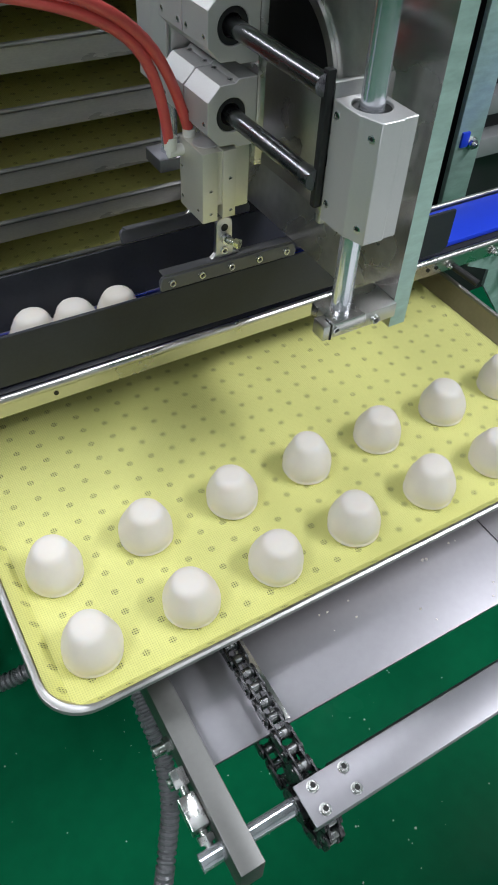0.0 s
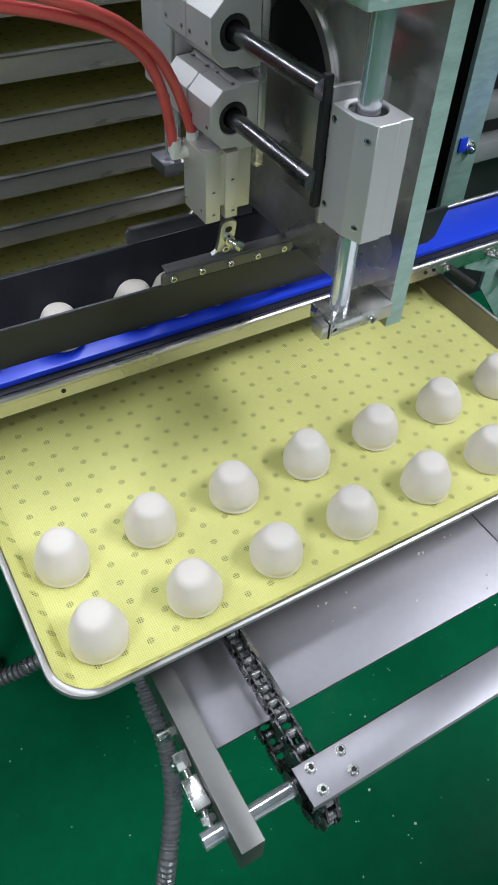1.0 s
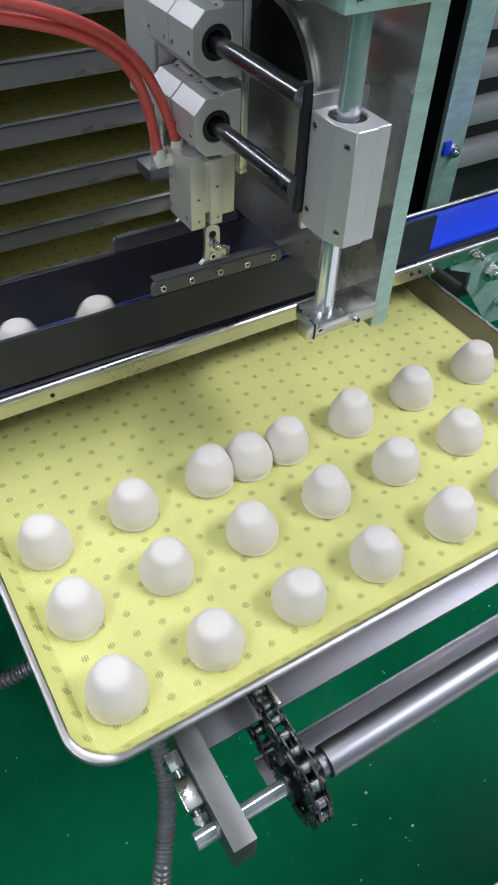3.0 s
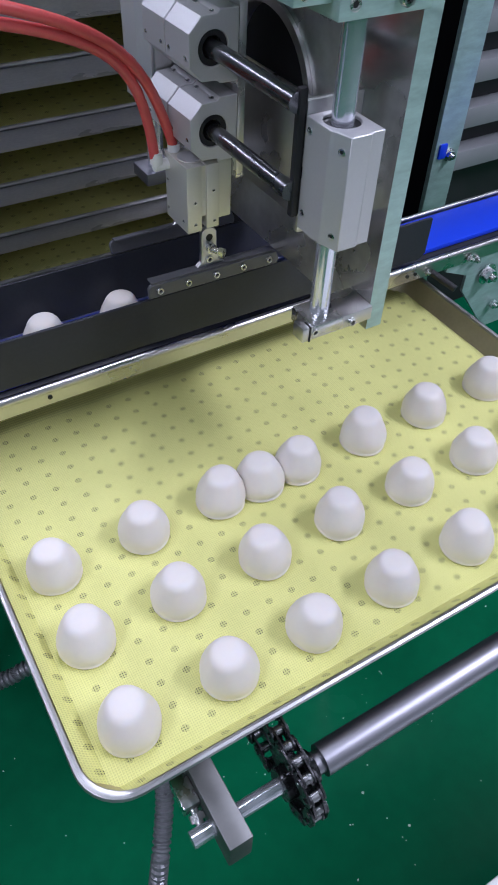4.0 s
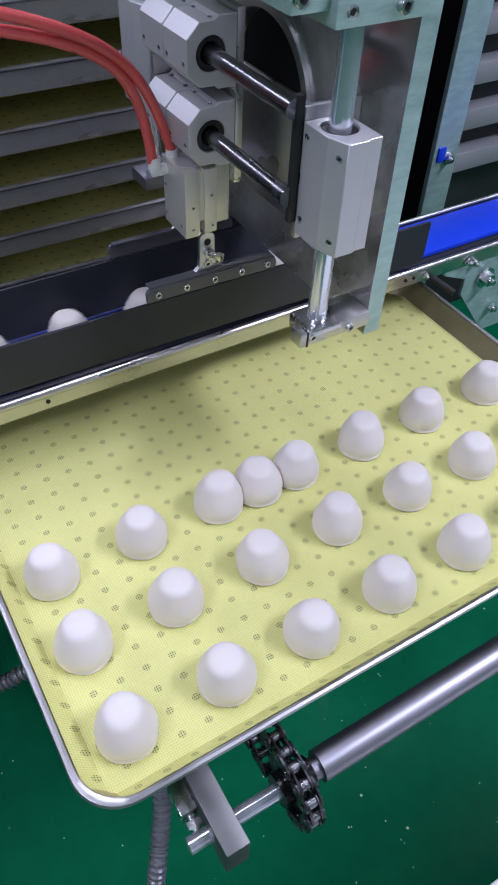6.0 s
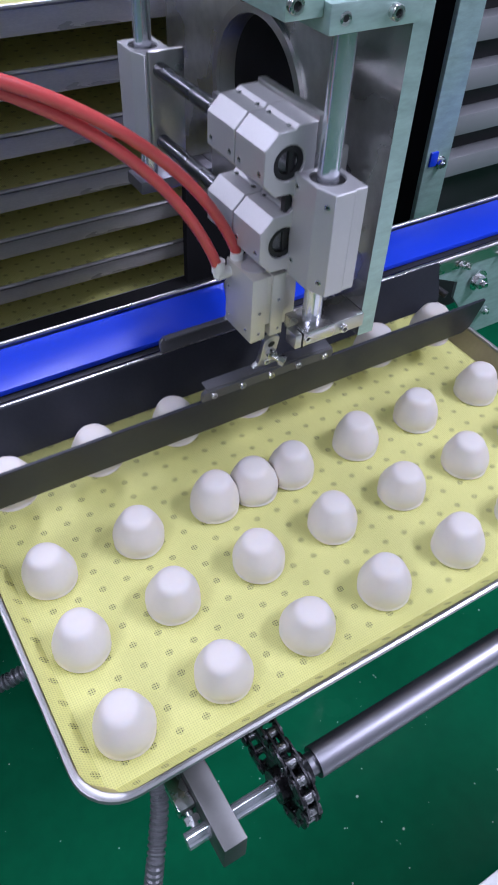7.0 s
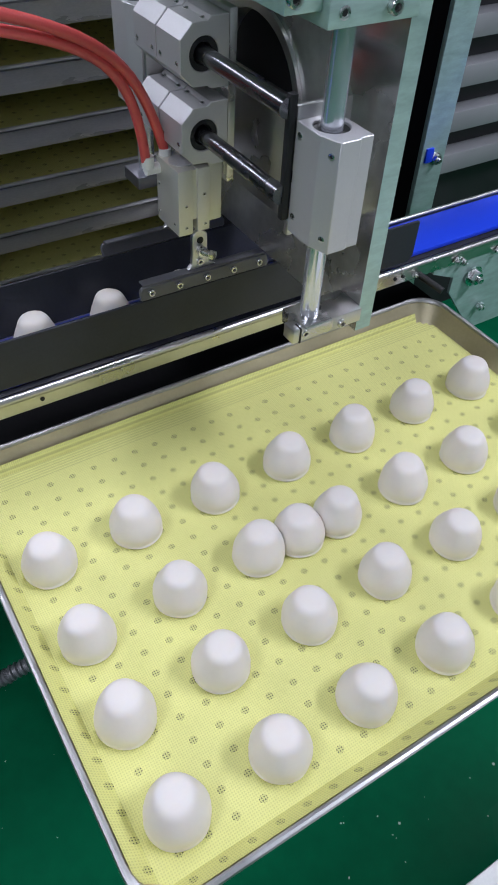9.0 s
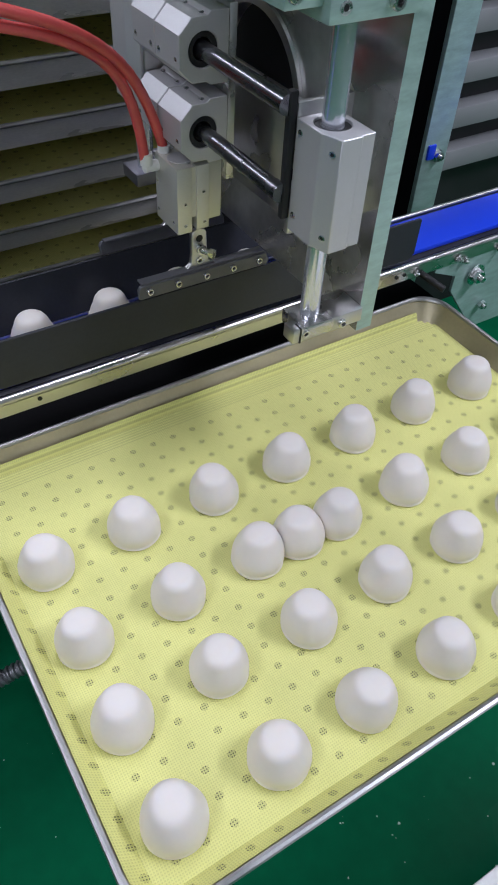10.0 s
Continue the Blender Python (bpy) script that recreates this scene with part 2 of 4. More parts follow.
def bolt(parent, at, direction, r=0.004, h=0.004, name="bolt", kind="socket", washer=0.0):
    """A bolt head with its socket, axis along direction, seat at the given place."""
    key = (r, h, kind, washer)
    if key not in _bolt:
        bm = bmesh.new()
        if washer:
            lathe(bm, [(washer, 0), (washer, 0.0012)], 20)
        z0 = 0.0012 if washer else 0
        if kind == "hex":
            prism(bm, [(r * 1.15 * math.cos(radians(60 * i)), r * 1.15 * math.sin(radians(60 * i))) for i in range(6)], z0, z0 + h)
            lathe(bm, [(r * 0.55, z0 + h), (r * 0.55, z0 + h * 1.6), (r * 0.45, z0 + h * 1.7)], 14)
        else:
            prof = [(r, z0), (r, z0 + h * 0.85), (r * 0.9, z0 + h), (r * 0.55, z0 + h), (r * 0.5, z0 + h * 0.45)]
            lathe(bm, prof, 18)
            for f in bm.faces:
                if f.calc_center_median().length < z0 + h * 0.5 and len(f.verts) == 18 and f.calc_center_median().z > z0 + h * 0.3:
                    f.material_index = 1
        _bolt[key] = finish(bm, name, [BOLT, SOCKET], 40)
    ob = new(name, _bolt[key])
    ob.parent = parent
    d = Vector(direction)
    ob.matrix_local = Matrix.Translation(at) @ d.to_track_quat("Z", "Y").to_matrix().to_4x4()
    return ob


# ---- timing of the machine ----
TRAY_A, TRAY_B = 0.1505, 0.0730
TRAY_ROWS = [(0, TRAY_A), (2.70, TRAY_A), (2.8, 0.147), (2.9, 0.128), (3.0, 0.100), (3.1, 0.0815), (3.2, 0.0735), (3.3, TRAY_B),
             (3.8, TRAY_B), (8.10, TRAY_B), (8.2, 0.0665), (8.3, 0.046), (8.4, 0.0235), (8.5, 0.0095), (8.6, 0.002), (8.7, 0.0), (10.0, 0.0)]
REACH = 0.117
# the tray also shifts a little sideways on its last step
TRAY_SHIFT = [(0, 0), (8.10, 0), (8.7, 0.0035), (10.0, 0.0035)]
# seconds, share of the reach towards the operator, lift
GRIP_ROWS = [(0, 0, 0), (0.95, 0, 0), (1.0, 0.0, 0.003), (1.1, 0.05, 0.018), (1.2, 0.18, 0.054), (1.3, 0.675, 0.057), (1.4, 0.915, 0.029),
             (1.5, 1.0, -0.014), (1.6, 1.0, -0.038), (1.7, 1.0, -0.057), (1.8, 1.0, -0.062), (1.9, 1.0, -0.0635), (2.0, 1.0, -0.058),
             (2.1, 0.98, -0.039), (2.2, 0.95, -0.025), (2.3, 0.90, 0.0135), (2.4, 0.74, 0.048), (2.5, 0.22, 0.061), (2.6, 0.02, 0.009),
             (2.7, 0, 0), (3.8, 0, 0), (6.40, 0, 0), (6.5, 0.05, 0.018), (6.6, 0.2, 0.052), (6.7, 0.6, 0.058), (6.8, 0.88, 0.043), (6.9, 0.98, 0.001),
             (7.0, 1, -0.032), (7.1, 1, -0.056), (7.2, 1, -0.065), (7.3, 1, -0.065), (7.4, 0.99, -0.058), (7.5, 0.97, -0.047),
             (7.6, 0.95, -0.0315), (7.7, 0.92, 0.0015), (7.8, 0.89, 0.033), (7.9, 0.44, 0.0585), (8.0, 0.11, 0.0285), (8.1, 0, 0), (10.0, 0, 0)]
# jaws: 1 open, 0 closed
JAW_ROWS = [(0, 1), (0.85, 1), (0.97, 0), (1.82, 0), (1.92, 1), (6.25, 1), (6.37, 0), (7.2, 0), (7.3, 1), (10.0, 1)]
PITCH = 0.0785
# belt: start of a step, its length, share of a pitch
BELT_STEPS = [(-0.36, 0.50, 1), (0.62, 0.30, 1), (1.42, 0.28, 1), (2.16, 0.28, 1), (2.84, 0.28, 1), (3.43, 0.28, 1), (4.26, 0.26, 1), (5.08, 0.26, 1),
              (5.88, 0.28, 1), (6.56, 0.28, 1), (7.22, 0.28, 1), (7.90, 0.28, 1), (8.77, 0.24, 1), (9.58, 0.24, 1)]


def lerp_rows(rows, t, k=1):
    if t <= rows[0][0]:
        return rows[0][k]
    for a, b in zip(rows, rows[1:]):
        if t <= b[0]:
            return a[k] + (b[k] - a[k]) * (t - a[0]) / (b[0] - a[0])
    return rows[-1][k]


def belt_count(t):
    """Pitches that the belt has gone by at t."""
    total = 0.0
    for start, length, amount in BELT_STEPS:
        u = min(1.0, max(0.0, (t - start) / length))
        total += amount * u * u * (3 - 2 * u)
    return total


def belt_times(t0, t1):
    out = {t0, t1}
    for start, length, amount in BELT_STEPS:
        for u in (0, 0.2, 0.4, 0.6, 0.8, 1):
            t = round(start + u * length, 3)
            if t0 < t < t1:
                out.add(t)
    return sorted(out)


MOVES = []


# ---- structure ----
bm = bmesh.new()
box(bm, -6, 6, -5, 6, -0.1, 0)
single("floor", bm, GREENFLOOR, "glossy green epoxy factory floor with white specks", "floor", kind="structure")
for nm, dims in (("wall_north", (-6, 6, 6, 6.15, 0, 3.6)), ("wall_south", (-6, 6, -5.15, -5, 0, 3.6)),
                 ("wall_east", (6, 6.15, -5, 6, 0, 3.6)), ("wall_west", (-6.15, -6, -5, 6, 0, 3.6))):
    bm = bmesh.new()
    box(bm, *dims)
    single(nm, bm, WALLPAINT, "plain pale factory wall panel", "wall", kind="structure")
bm = bmesh.new()
box(bm, -6.15, 6.15, -5.15, 6.15, 3.6, 3.75)
single("ceiling", bm, CEILING, "plain grey factory ceiling", "ceiling", kind="structure")


# ---- baking tray with mesh mat ----
def rounded_rect(x0, x1, y0, y1, r, seg=8):
    pts = []
    for cx, cy, a0 in ((x1 - r, y1 - r, 0), (x0 + r, y1 - r, 90), (x0 + r, y0 + r, 180), (x1 - r, y0 + r, 270)):
        for i in range(seg + 1):
            a = radians(a0 + 90 * i / seg)
            pts.append((cx + r * math.cos(a), cy + r * math.sin(a)))
    return pts


def loft(bm, loops, close_first=True, close_last=False):
    vs = [[bm.verts.new(p) for p in lp] for lp in loops]
    n = len(vs[0])
    for a, b in zip(vs, vs[1:]):
        for i in range(n):
            bm.faces.new((a[i], a[(i + 1) % n], b[(i + 1) % n], b[i]))
    if close_first:
        bm.faces.new(vs[0])
    if close_last:
        bm.faces.new(vs[-1])


def make_tray(name, label, group, drop=0.0, pan_mat=None):
    """580 x 410 mm tray; its mat lies at z = 0.85 when the tray stands at z = 0."""
    tray = thing(name, label, "tray", group)

    def ring(inset, z, r):
        return [(x, y, z) for x, y in rounded_rect(inset + 0.003, 0.583 - inset, inset - 0.003, 0.411 - inset, r)]
    bm = bmesh.new()
    loft(bm, [ring(0.018, 0.8485 - drop, 0.022), ring(0.0155, 0.8492 - drop, 0.024), ring(0.0135, 0.852 - drop, 0.026), ring(0.0045, 0.8715, 0.032)], True)
    loft(bm, [ring(0.018, 0.8472 - drop, 0.022), ring(0.0145, 0.848 - drop, 0.024), ring(0.0122, 0.852 - drop, 0.026), ring(0.0040, 0.8705, 0.032)], True)
    part("pan", bm, pan_mat or PAN, tray, "thin sheet steel pan")
    bm = bmesh.new()
    loops = []
    for i in range(9):
        a = radians(200 - 400 * i / 9 if i < 9 else 0)
        a = radians(-360 * i / 8)
        loops.append(ring(0.0028 - 0.0028 * math.cos(a), 0.8715 + 0.0027 * math.sin(a), 0.034))
    loft(bm, loops, False)
    bmesh.ops.remove_doubles(bm, verts=bm.verts[:], dist=1e-6)
    part("rim", bm, RIM, tray, "rolled wire rim of polished steel")
    # the mat climbs the front and the two ends of the tray
    bm = bmesh.new()
    nx, ny = 72, 50
    x0, x1, y0, y1 = -0.001, 0.568, -0.007, 0.3972
    grid = []
    for j in range(ny + 1):
        line = []
        for i in range(nx + 1):
            u, v = i / nx, j / ny
            u = u * u * (3 - 2 * u) * 0.35 + u * 0.65
            v = v * v * (3 - 2 * v) * 0.35 + v * 0.65
            x, y = x0 + (x1 - x0) * u, y0 + (y1 - y0) * v
            z = 0.8502
            ex, ey = x, y
            for d, axis in ((0.023 - x, 0), (0.017 - y, 1)):
                if d > 0:
                    s = min(d, 0.024) / 0.024
                    z = max(z, 0.8502 + 0.0206 * s ** 1.2)
                    if axis == 0:
                        ex = 0.023 - d * 0.575
                    else:
                        ey = 0.017 - d * 0.575
            if y > 0.392:
                z = max(z, 0.8502 + 2.0 * (y - 0.392))
            # soft corner
            r = 0.030
            cx, cy = 0.0092 + r, 0.0032 + r
            if ex < cx and ey < cy:
                dd = math.hypot(ex - cx, ey - cy)
                if dd > r:
                    ex, ey = cx + (ex - cx) * r / dd, cy + (ey - cy) * r / dd
            z += 0.0006 * math.sin(9 * x + 3) * math.sin(11 * y) + 0.0004
            if drop:
                z = 0.8508 - drop + 0.0012 * math.sin(9 * x + 3) * math.sin(13 * y)
                ex, ey = max(x, 0.022), min(max(y, 0.017), 0.394)
            line.append(bm.verts.new((ex, ey, z)))
        grid.append(line)
    for j in range(ny):
        for i in range(nx):
            if (nx - i) + (ny - j) < 5:
                continue
            bm.faces.new((grid[j][i], grid[j][i + 1], grid[j + 1][i + 1], grid[j + 1][i]))
    part("mesh_mat", bm, MESH, tray, "yellow woven silicone mesh baking mat")
    return tray


tray = make_tray("baking_tray", "steel baking tray lined with yellow mesh mat", "baking trays")
MOVES.append((tray, [(t, pose(lerp_rows(TRAY_SHIFT, t), y, 0)) for t, y in TRAY_ROWS]))
model = make_tray("stored_tray", "empty deep steel tray with yellow mat in the rack", "trays in the rack", 0.006, DULLPAN)
LEVELS = (1.0980, 1.0385, 0.9790, 0.9220, 0.8625, 1.1565, 0.8050)
for z in LEVELS[1:]:
    copy_thing(model, pose(0.0, 0.685, z - 0.8745))
model.matrix_world = pose(0.0, 0.685, LEVELS[0] - 0.8745)

# rack that carries the stored trays
rack = thing("tray_rack", "dark steel rack holding empty baking trays", "rack")
for x in (-0.06, 0.64):
    for y in (0.72, 1.05):
        bm = bmesh.new()
        box(bm, x - 0.015, x + 0.015, y - 0.015, y + 0.015, 0, 1.45, 0.002)
        part("post", bm, DARKSTEEL, rack)
for k in range(8):
    z = 0.866 + 0.0585 * k - 0.0285
    for x in (-0.04, 0.62):
        bm = bmesh.new()
        box(bm, x - 0.03 if x > 0 else x - 0.005, x + 0.005 if x > 0 else x + 0.055, 0.70, 1.07, z - 0.003, z)
        part("shelf_rail", bm, DARKSTEEL, rack)
bm = bmesh.new()
box(bm, -0.3, 0.9, 1.12, 1.13, 0.4, 1.22)
part("back_panel", bm, DARKSTEEL, rack)

# unseen sheets added at both sides to hold lamp light off the trays
for x0, x1 in ((-0.12, -0.115), (0.655, 0.66)):
    bm = bmesh.new()
    box(bm, x0, x1, 0.70, 1.12, 0.3, 1.0)
    part("light_block", bm, DARKSTEEL, rack)
# ---- dough pieces ----
dough_meshes = []
for k in range(8):
    rnd = random.Random(40 + k)
    bm = bmesh.new()
    s = 1 + rnd.uniform(-0.03, 0.03)
    hh = (0.0352 if k < 5 else 0.0400) * (1 + rnd.uniform(-0.03, 0.03))
    prof = [(0.0195, 0), (0.0219, 0.005), (0.0224, 0.03), (0.0219, 0.055), (0.0213, 0.082), (0.0220, 0.14), (0.0226, 0.22), (0.0223, 0.34), (0.0212, 0.46), (0.0197, 0.58),
            (0.0177, 0.69), (0.0161, 0.80), (0.0148, 0.87), (0.0130, 0.934), (0.0105, 0.974), (0.0072, 0.994), (0.0035, 1.0), (0.0010, 1.0)]
    lathe(bm, [(r * s, z * hh) for r, z in prof], 40)
    ax, ay = rnd.uniform(-0.05, 0.05), rnd.uniform(-0.05, 0.05)
    for v in bm.verts:
        w = v.co.z / hh
        nz = noise.noise(Vector((v.co.x * 45 + k * 9, v.co.y * 45, v.co.z * 50))) * 0.0008
        v.co.x += v.co.x * nz / 0.02 + ax * v.co.z * w
        v.co.y += v.co.y * nz / 0.02 + ay * v.co.z * w
    dough_meshes.append(finish(bm, "dough_piece", DOUGH, 60))

rnd = random.Random(7)
COLS = [0.0505 + PITCH * c for c in range(7)]
BELT_Y, BELT_Z, MAT_Z = 0.470, 0.912, 0.8512
DOUGH_Y = 0.476
GRIP_Y = 0.3485


def dough(rows, label, group):
    ob = new("dough_piece", rnd.choice(dough_meshes[:5] if "mat" in label else dough_meshes[5:]))
    tagged(ob, label, "dough", group)
    MOVES.append((ob, rows))
    return ob


def tray_pose(x, y, turn, t):
    return pose(x + lerp_rows(TRAY_SHIFT, t), y + lerp_rows(TRAY_ROWS, t), MAT_Z, 0, 0, turn)


TRAY_LABEL = "smooth white cone-shaped dough piece standing on yellow mat"
BELT_LABEL = "smooth white cone-shaped dough piece riding the blue belt"
for r, y in ((0, 0.0515), (1, 0.1265)):
    for c, x in enumerate(COLS):
        jx, jy, turn = x + rnd.uniform(-0.002, 0.002), y + rnd.uniform(-0.0015, 0.0015), rnd.uniform(0, 360)
        dough([(t, tray_pose(jx, jy, turn, t)) for t, _ in TRAY_ROWS], TRAY_LABEL, "dough pieces on the tray")


def carried_row(xs, grip, release, count_at):
    """Dough pieces that come on the belt, are gripped, set on the tray and travel with it."""
    for x in xs:
        turn = rnd.uniform(0, 360)
        yj = rnd.uniform(-0.001, 0.001)
        rows = []
        for t in belt_times(0, grip):
            rows.append((t, pose(x - PITCH * (count_at - belt_count(t)), DOUGH_Y + yj, BELT_Z, 0, 0, turn)))
        for t, g, dz in GRIP_ROWS:
            if grip + 0.01 < t <= release:
                z = BELT_Z + (dz if dz > 0 else dz * (BELT_Z - MAT_Z) / 0.062)
                rows.append((t, pose(x, DOUGH_Y - g * (DOUGH_Y - GRIP_Y) + yj, max(z, MAT_Z), 0, 0, turn)))
        y_tray = GRIP_Y + yj - lerp_rows(TRAY_ROWS, release)
        rows.append((release + 0.03, tray_pose(x, y_tray, turn, release)))
        for t, _ in TRAY_ROWS:
            if t > release + 0.05:
                rows.append((t, tray_pose(x, y_tray, turn, t)))
        dough(rows, TRAY_LABEL, "dough pieces on the tray")


n1, n2 = belt_count(0.95), belt_count(6.3)
carried_row([0.0505, 0.1305, 0.2060, 0.2470, 0.2880, 0.3650, 0.4430, 0.5275], 0.9, 1.9, n1)
carried_row(COLS, 6.3, 7.25, n2)
n3 = belt_count(7.6) + 5
for c in range(6, -1, -1):
    x = COLS[c]
    turn = rnd.uniform(0, 360)
    dough([(t, pose(x - PITCH * (n3 - belt_count(t)), DOUGH_Y + rnd.uniform(-0.0006, 0.0006), BELT_Z, 0, 0, turn)) for t in belt_times(0, 10)],
          BELT_LABEL, "dough pieces on the belt")

# ---- belt conveyor ----
conv = thing("belt_conveyor", "narrow blue belt conveyor with steel side rails", "conveyor")
bm = bmesh.new()
box(bm, -1.7, 1.3, 0.443, 0.504, 0.905, 0.9115, 0.0015)
part("belt", bm, BELT, conv, "smooth blue conveyor belt")
bm = bmesh.new()
box(bm, -1.7, 1.3, 0.4235, 0.4265, 0.8900, 0.9045)
rod(bm, (-1.7, 0.4265, 0.9060), (1.3, 0.4265, 0.9060), 0.0042, 16)
box(bm, -1.7, 1.3, 0.4265, 0.434, 0.896, 0.8985)
part("front_rail", bm, RAIL, conv, "folded steel rail with a rounded lip")
bm = bmesh.new()
box(bm, -1.7, 1.3, 0.508, 0.511, 0.87, 0.912, 0.0008)
rod(bm, (-1.7, 0.5095, 0.912), (1.3, 0.5095, 0.912), 0.003, 12)
part("back_rail", bm, STEEL, conv)
bm = bmesh.new()
box(bm, -1.7, 1.3, 0.436, 0.506, 0.878, 0.9045)
part("bed", bm, DARKSTEEL, conv, "dark sheet under the belt")
for x in (0.110, 0.537, 0.549):
    bm = bmesh.new()
    rod(bm, (x, 0.4225, 0.8985), (x, 0.4236, 0.8985), 0.0022, 14)
    part("rail_hole", bm, SOCKET, conv)
bm = bmesh.new()
prism(bm, [(0.602, 0.900), (0.602, 0.884), (0.640, 0.868), (0.640, 0.845), (0.700, 0.770), (1.3, 0.770), (1.3, 0.900)], -0.429, -0.425, Matrix(((1, 0, 0, 0), (0, 0, -1, 0), (0, 1, 0, 0), (0, 0, 0, 1))))
part("side_plate", bm, ZINC, conv, "galvanised bearing plate")
for x, z, r, w in ((0.674, 0.862, 0.0075, 0.014), (0.703, 0.808, 0.005, 0.0), (0.634, 0.8965, 0.0032, 0.005), (0.646, 0.891, 0.0032, 0.005), (0.705, 0.891, 0.003, 0.005), (0.566, 0.8985, 0.0032, 0.0)):
    bolt(conv, (x, 0.4225 if z < 0.91 else 0.42, min(z, 0.897)), (0, -1, 0), r, r * 1.1, "bolt", "hex", w)
bm = bmesh.new()
rod(bm, (0.575, 0.424, 0.893), (0.588, 0.393, 0.884), 0.0042, 16)
part("stub", bm, RUBBER, conv, "black rubber stub")
for x in (-1.5, -0.7, 1.1):
    bm = bmesh.new()
    box(bm, x - 0.02, x + 0.02, 0.455, 0.495, 0, 0.88, 0.002)
    part("leg", bm, DARKSTEEL, conv)

# added black sheet that stands in for the shade under the conveyor
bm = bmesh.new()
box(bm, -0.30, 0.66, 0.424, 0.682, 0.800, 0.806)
single("under_shade", bm, SHADEBLACK, "black sheet standing in for the shade under the conveyor", "cover", kind="structure")

# ---- upright frame with guide shafts ----
frame_t = thing("guide_frame", "galvanised upright plate carrying two ground guide shafts", "machine frame")
bm = bmesh.new()
outer = [(0.272, 0.9935), (0.615, 0.9935), (0.615, 1.75), (0.272, 1.75)]
bored(bm, outer, (0.4455, 1.129), 0.0640, 0.3440, 0.3595, Matrix(((0, 0, 1, 0), (1, 0, 0, 0), (0, 1, 0, 0), (0, 0, 0, 1))), 56)
bmesh.ops.recalc_face_normals(bm, faces=bm.faces[:])
for f in bm.faces:
    if f.normal.y < -0.9 and f.calc_center_median().y < 0.28:
        f.material_index = 1
    elif abs(f.normal.x) < 0.5 and f.calc_center_median().y > 0.3:
        f.material_index = 2
part("plate", bm, [PLATE, ZINC, STEEL], frame_t, "thick steel plate with a round opening")
bm = bmesh.new()
collar = [(0.4455 + 0.0715 * math.cos(2 * math.pi * i / 56), 1.129 + 0.0715 * math.sin(2 * math.pi * i / 56)) for i in range(56)]
bored(bm, collar, (0.4455, 1.129), 0.0642, 0.3405, 0.3438, Matrix(((0, 0, 1, 0), (1, 0, 0, 0), (0, 1, 0, 0), (0, 0, 0, 1))), 56)
part("opening_collar", bm, STEEL, frame_t, "bright turned collar round the opening")
bm = bmesh.new()
rod(bm, (0.302, 0.2845, 1.006), (0.302, 0.2845, 1.75), 0.0078, 32)
part("front_shaft", bm, CHROME, frame_t, "bright ground steel shaft")
bm = bmesh.new()
rod(bm, (0.279, 0.530, 1.031), (0.279, 0.530, 1.75), 0.0078, 32)
part("rear_shaft", bm, CHROME, frame_t, "bright ground steel shaft")
bm = bmesh.new()
box(bm, 0.262, 0.3440, 0.514, 0.546, 1.029, 1.041, 0.0012)
part("rear_clamp", bm, TUBE, frame_t, "split steel shaft clamp")
# added dark sheet: its colour gives the shade seen through the opening
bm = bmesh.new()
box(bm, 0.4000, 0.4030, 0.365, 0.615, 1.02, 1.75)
part("opening_shade", bm, DARKSTEEL, frame_t, "dark sheet standing in for the shade inside the round opening")


def clamp(z0, z1, left):
    bm = bmesh.new()
    box(bm, left, 0.3440, 0.268, 0.299, z0, z1, 0.0012)
    box(bm, left - 0.0095, left + 0.0005, 0.268, 0.282, z0, z1, 0.001)
    p = part("shaft_clamp", bm, STEEL, frame_t, "split steel shaft clamp")
    bm = bmesh.new()
    box(bm, left - 0.0035, left - 0.0022, 0.2674, 0.276, z0 - 0.0003, z1 + 0.0003)
    part("slot", bm, SOCKET, p)
    return p


foot = clamp(1.0065, 1.0195, 0.2855)
bolt(foot, (0.2880, 0.268, 1.0128), (0, -1, 0), 0.0036, 0.0008)
bolt(foot, (0.3225, 0.268, 1.0125), (0, -1, 0), 0.0036, 0.0035)
bm = bmesh.new()
box(bm, 0.2750, 0.3440, 0.266, 0.300, 1.234, 1.251, 0.0012)
top = part("top_clamp", bm, ZINC, frame_t, "galvanised top clamp plate")
bolt(top, (0.286, 0.266, 1.2425), (0, -1, 0), 0.004, 0.0008)
bolt(top, (0.322, 0.266, 1.2425), (0, -1, 0), 0.0048, 0.0045)
bm = bmesh.new()
box(bm, 0.248, 0.275, 0.272, 0.560, 1.2425, 1.269, 0.0015)
box(bm, 0.248, 0.3440, 0.40, 0.54, 1.269, 1.282, 0.0015)
side = part("top_bar", bm, ZINC, frame_t, "galvanised top bar")
bolt(side, (0.2535, 0.272, 1.2515), (0, -1, 0), 0.005, 0.004)
# ---- linear bearing blocks ----
VPOLY = [(-0.0165, 0.0175), (-0.0165, -0.0100), (-0.0153, -0.0118), (-0.0110, -0.0255), (0.0050, -0.0255), (0.0070, -0.0240), (0.0172, -0.0240), (0.0172, 0.0175)]


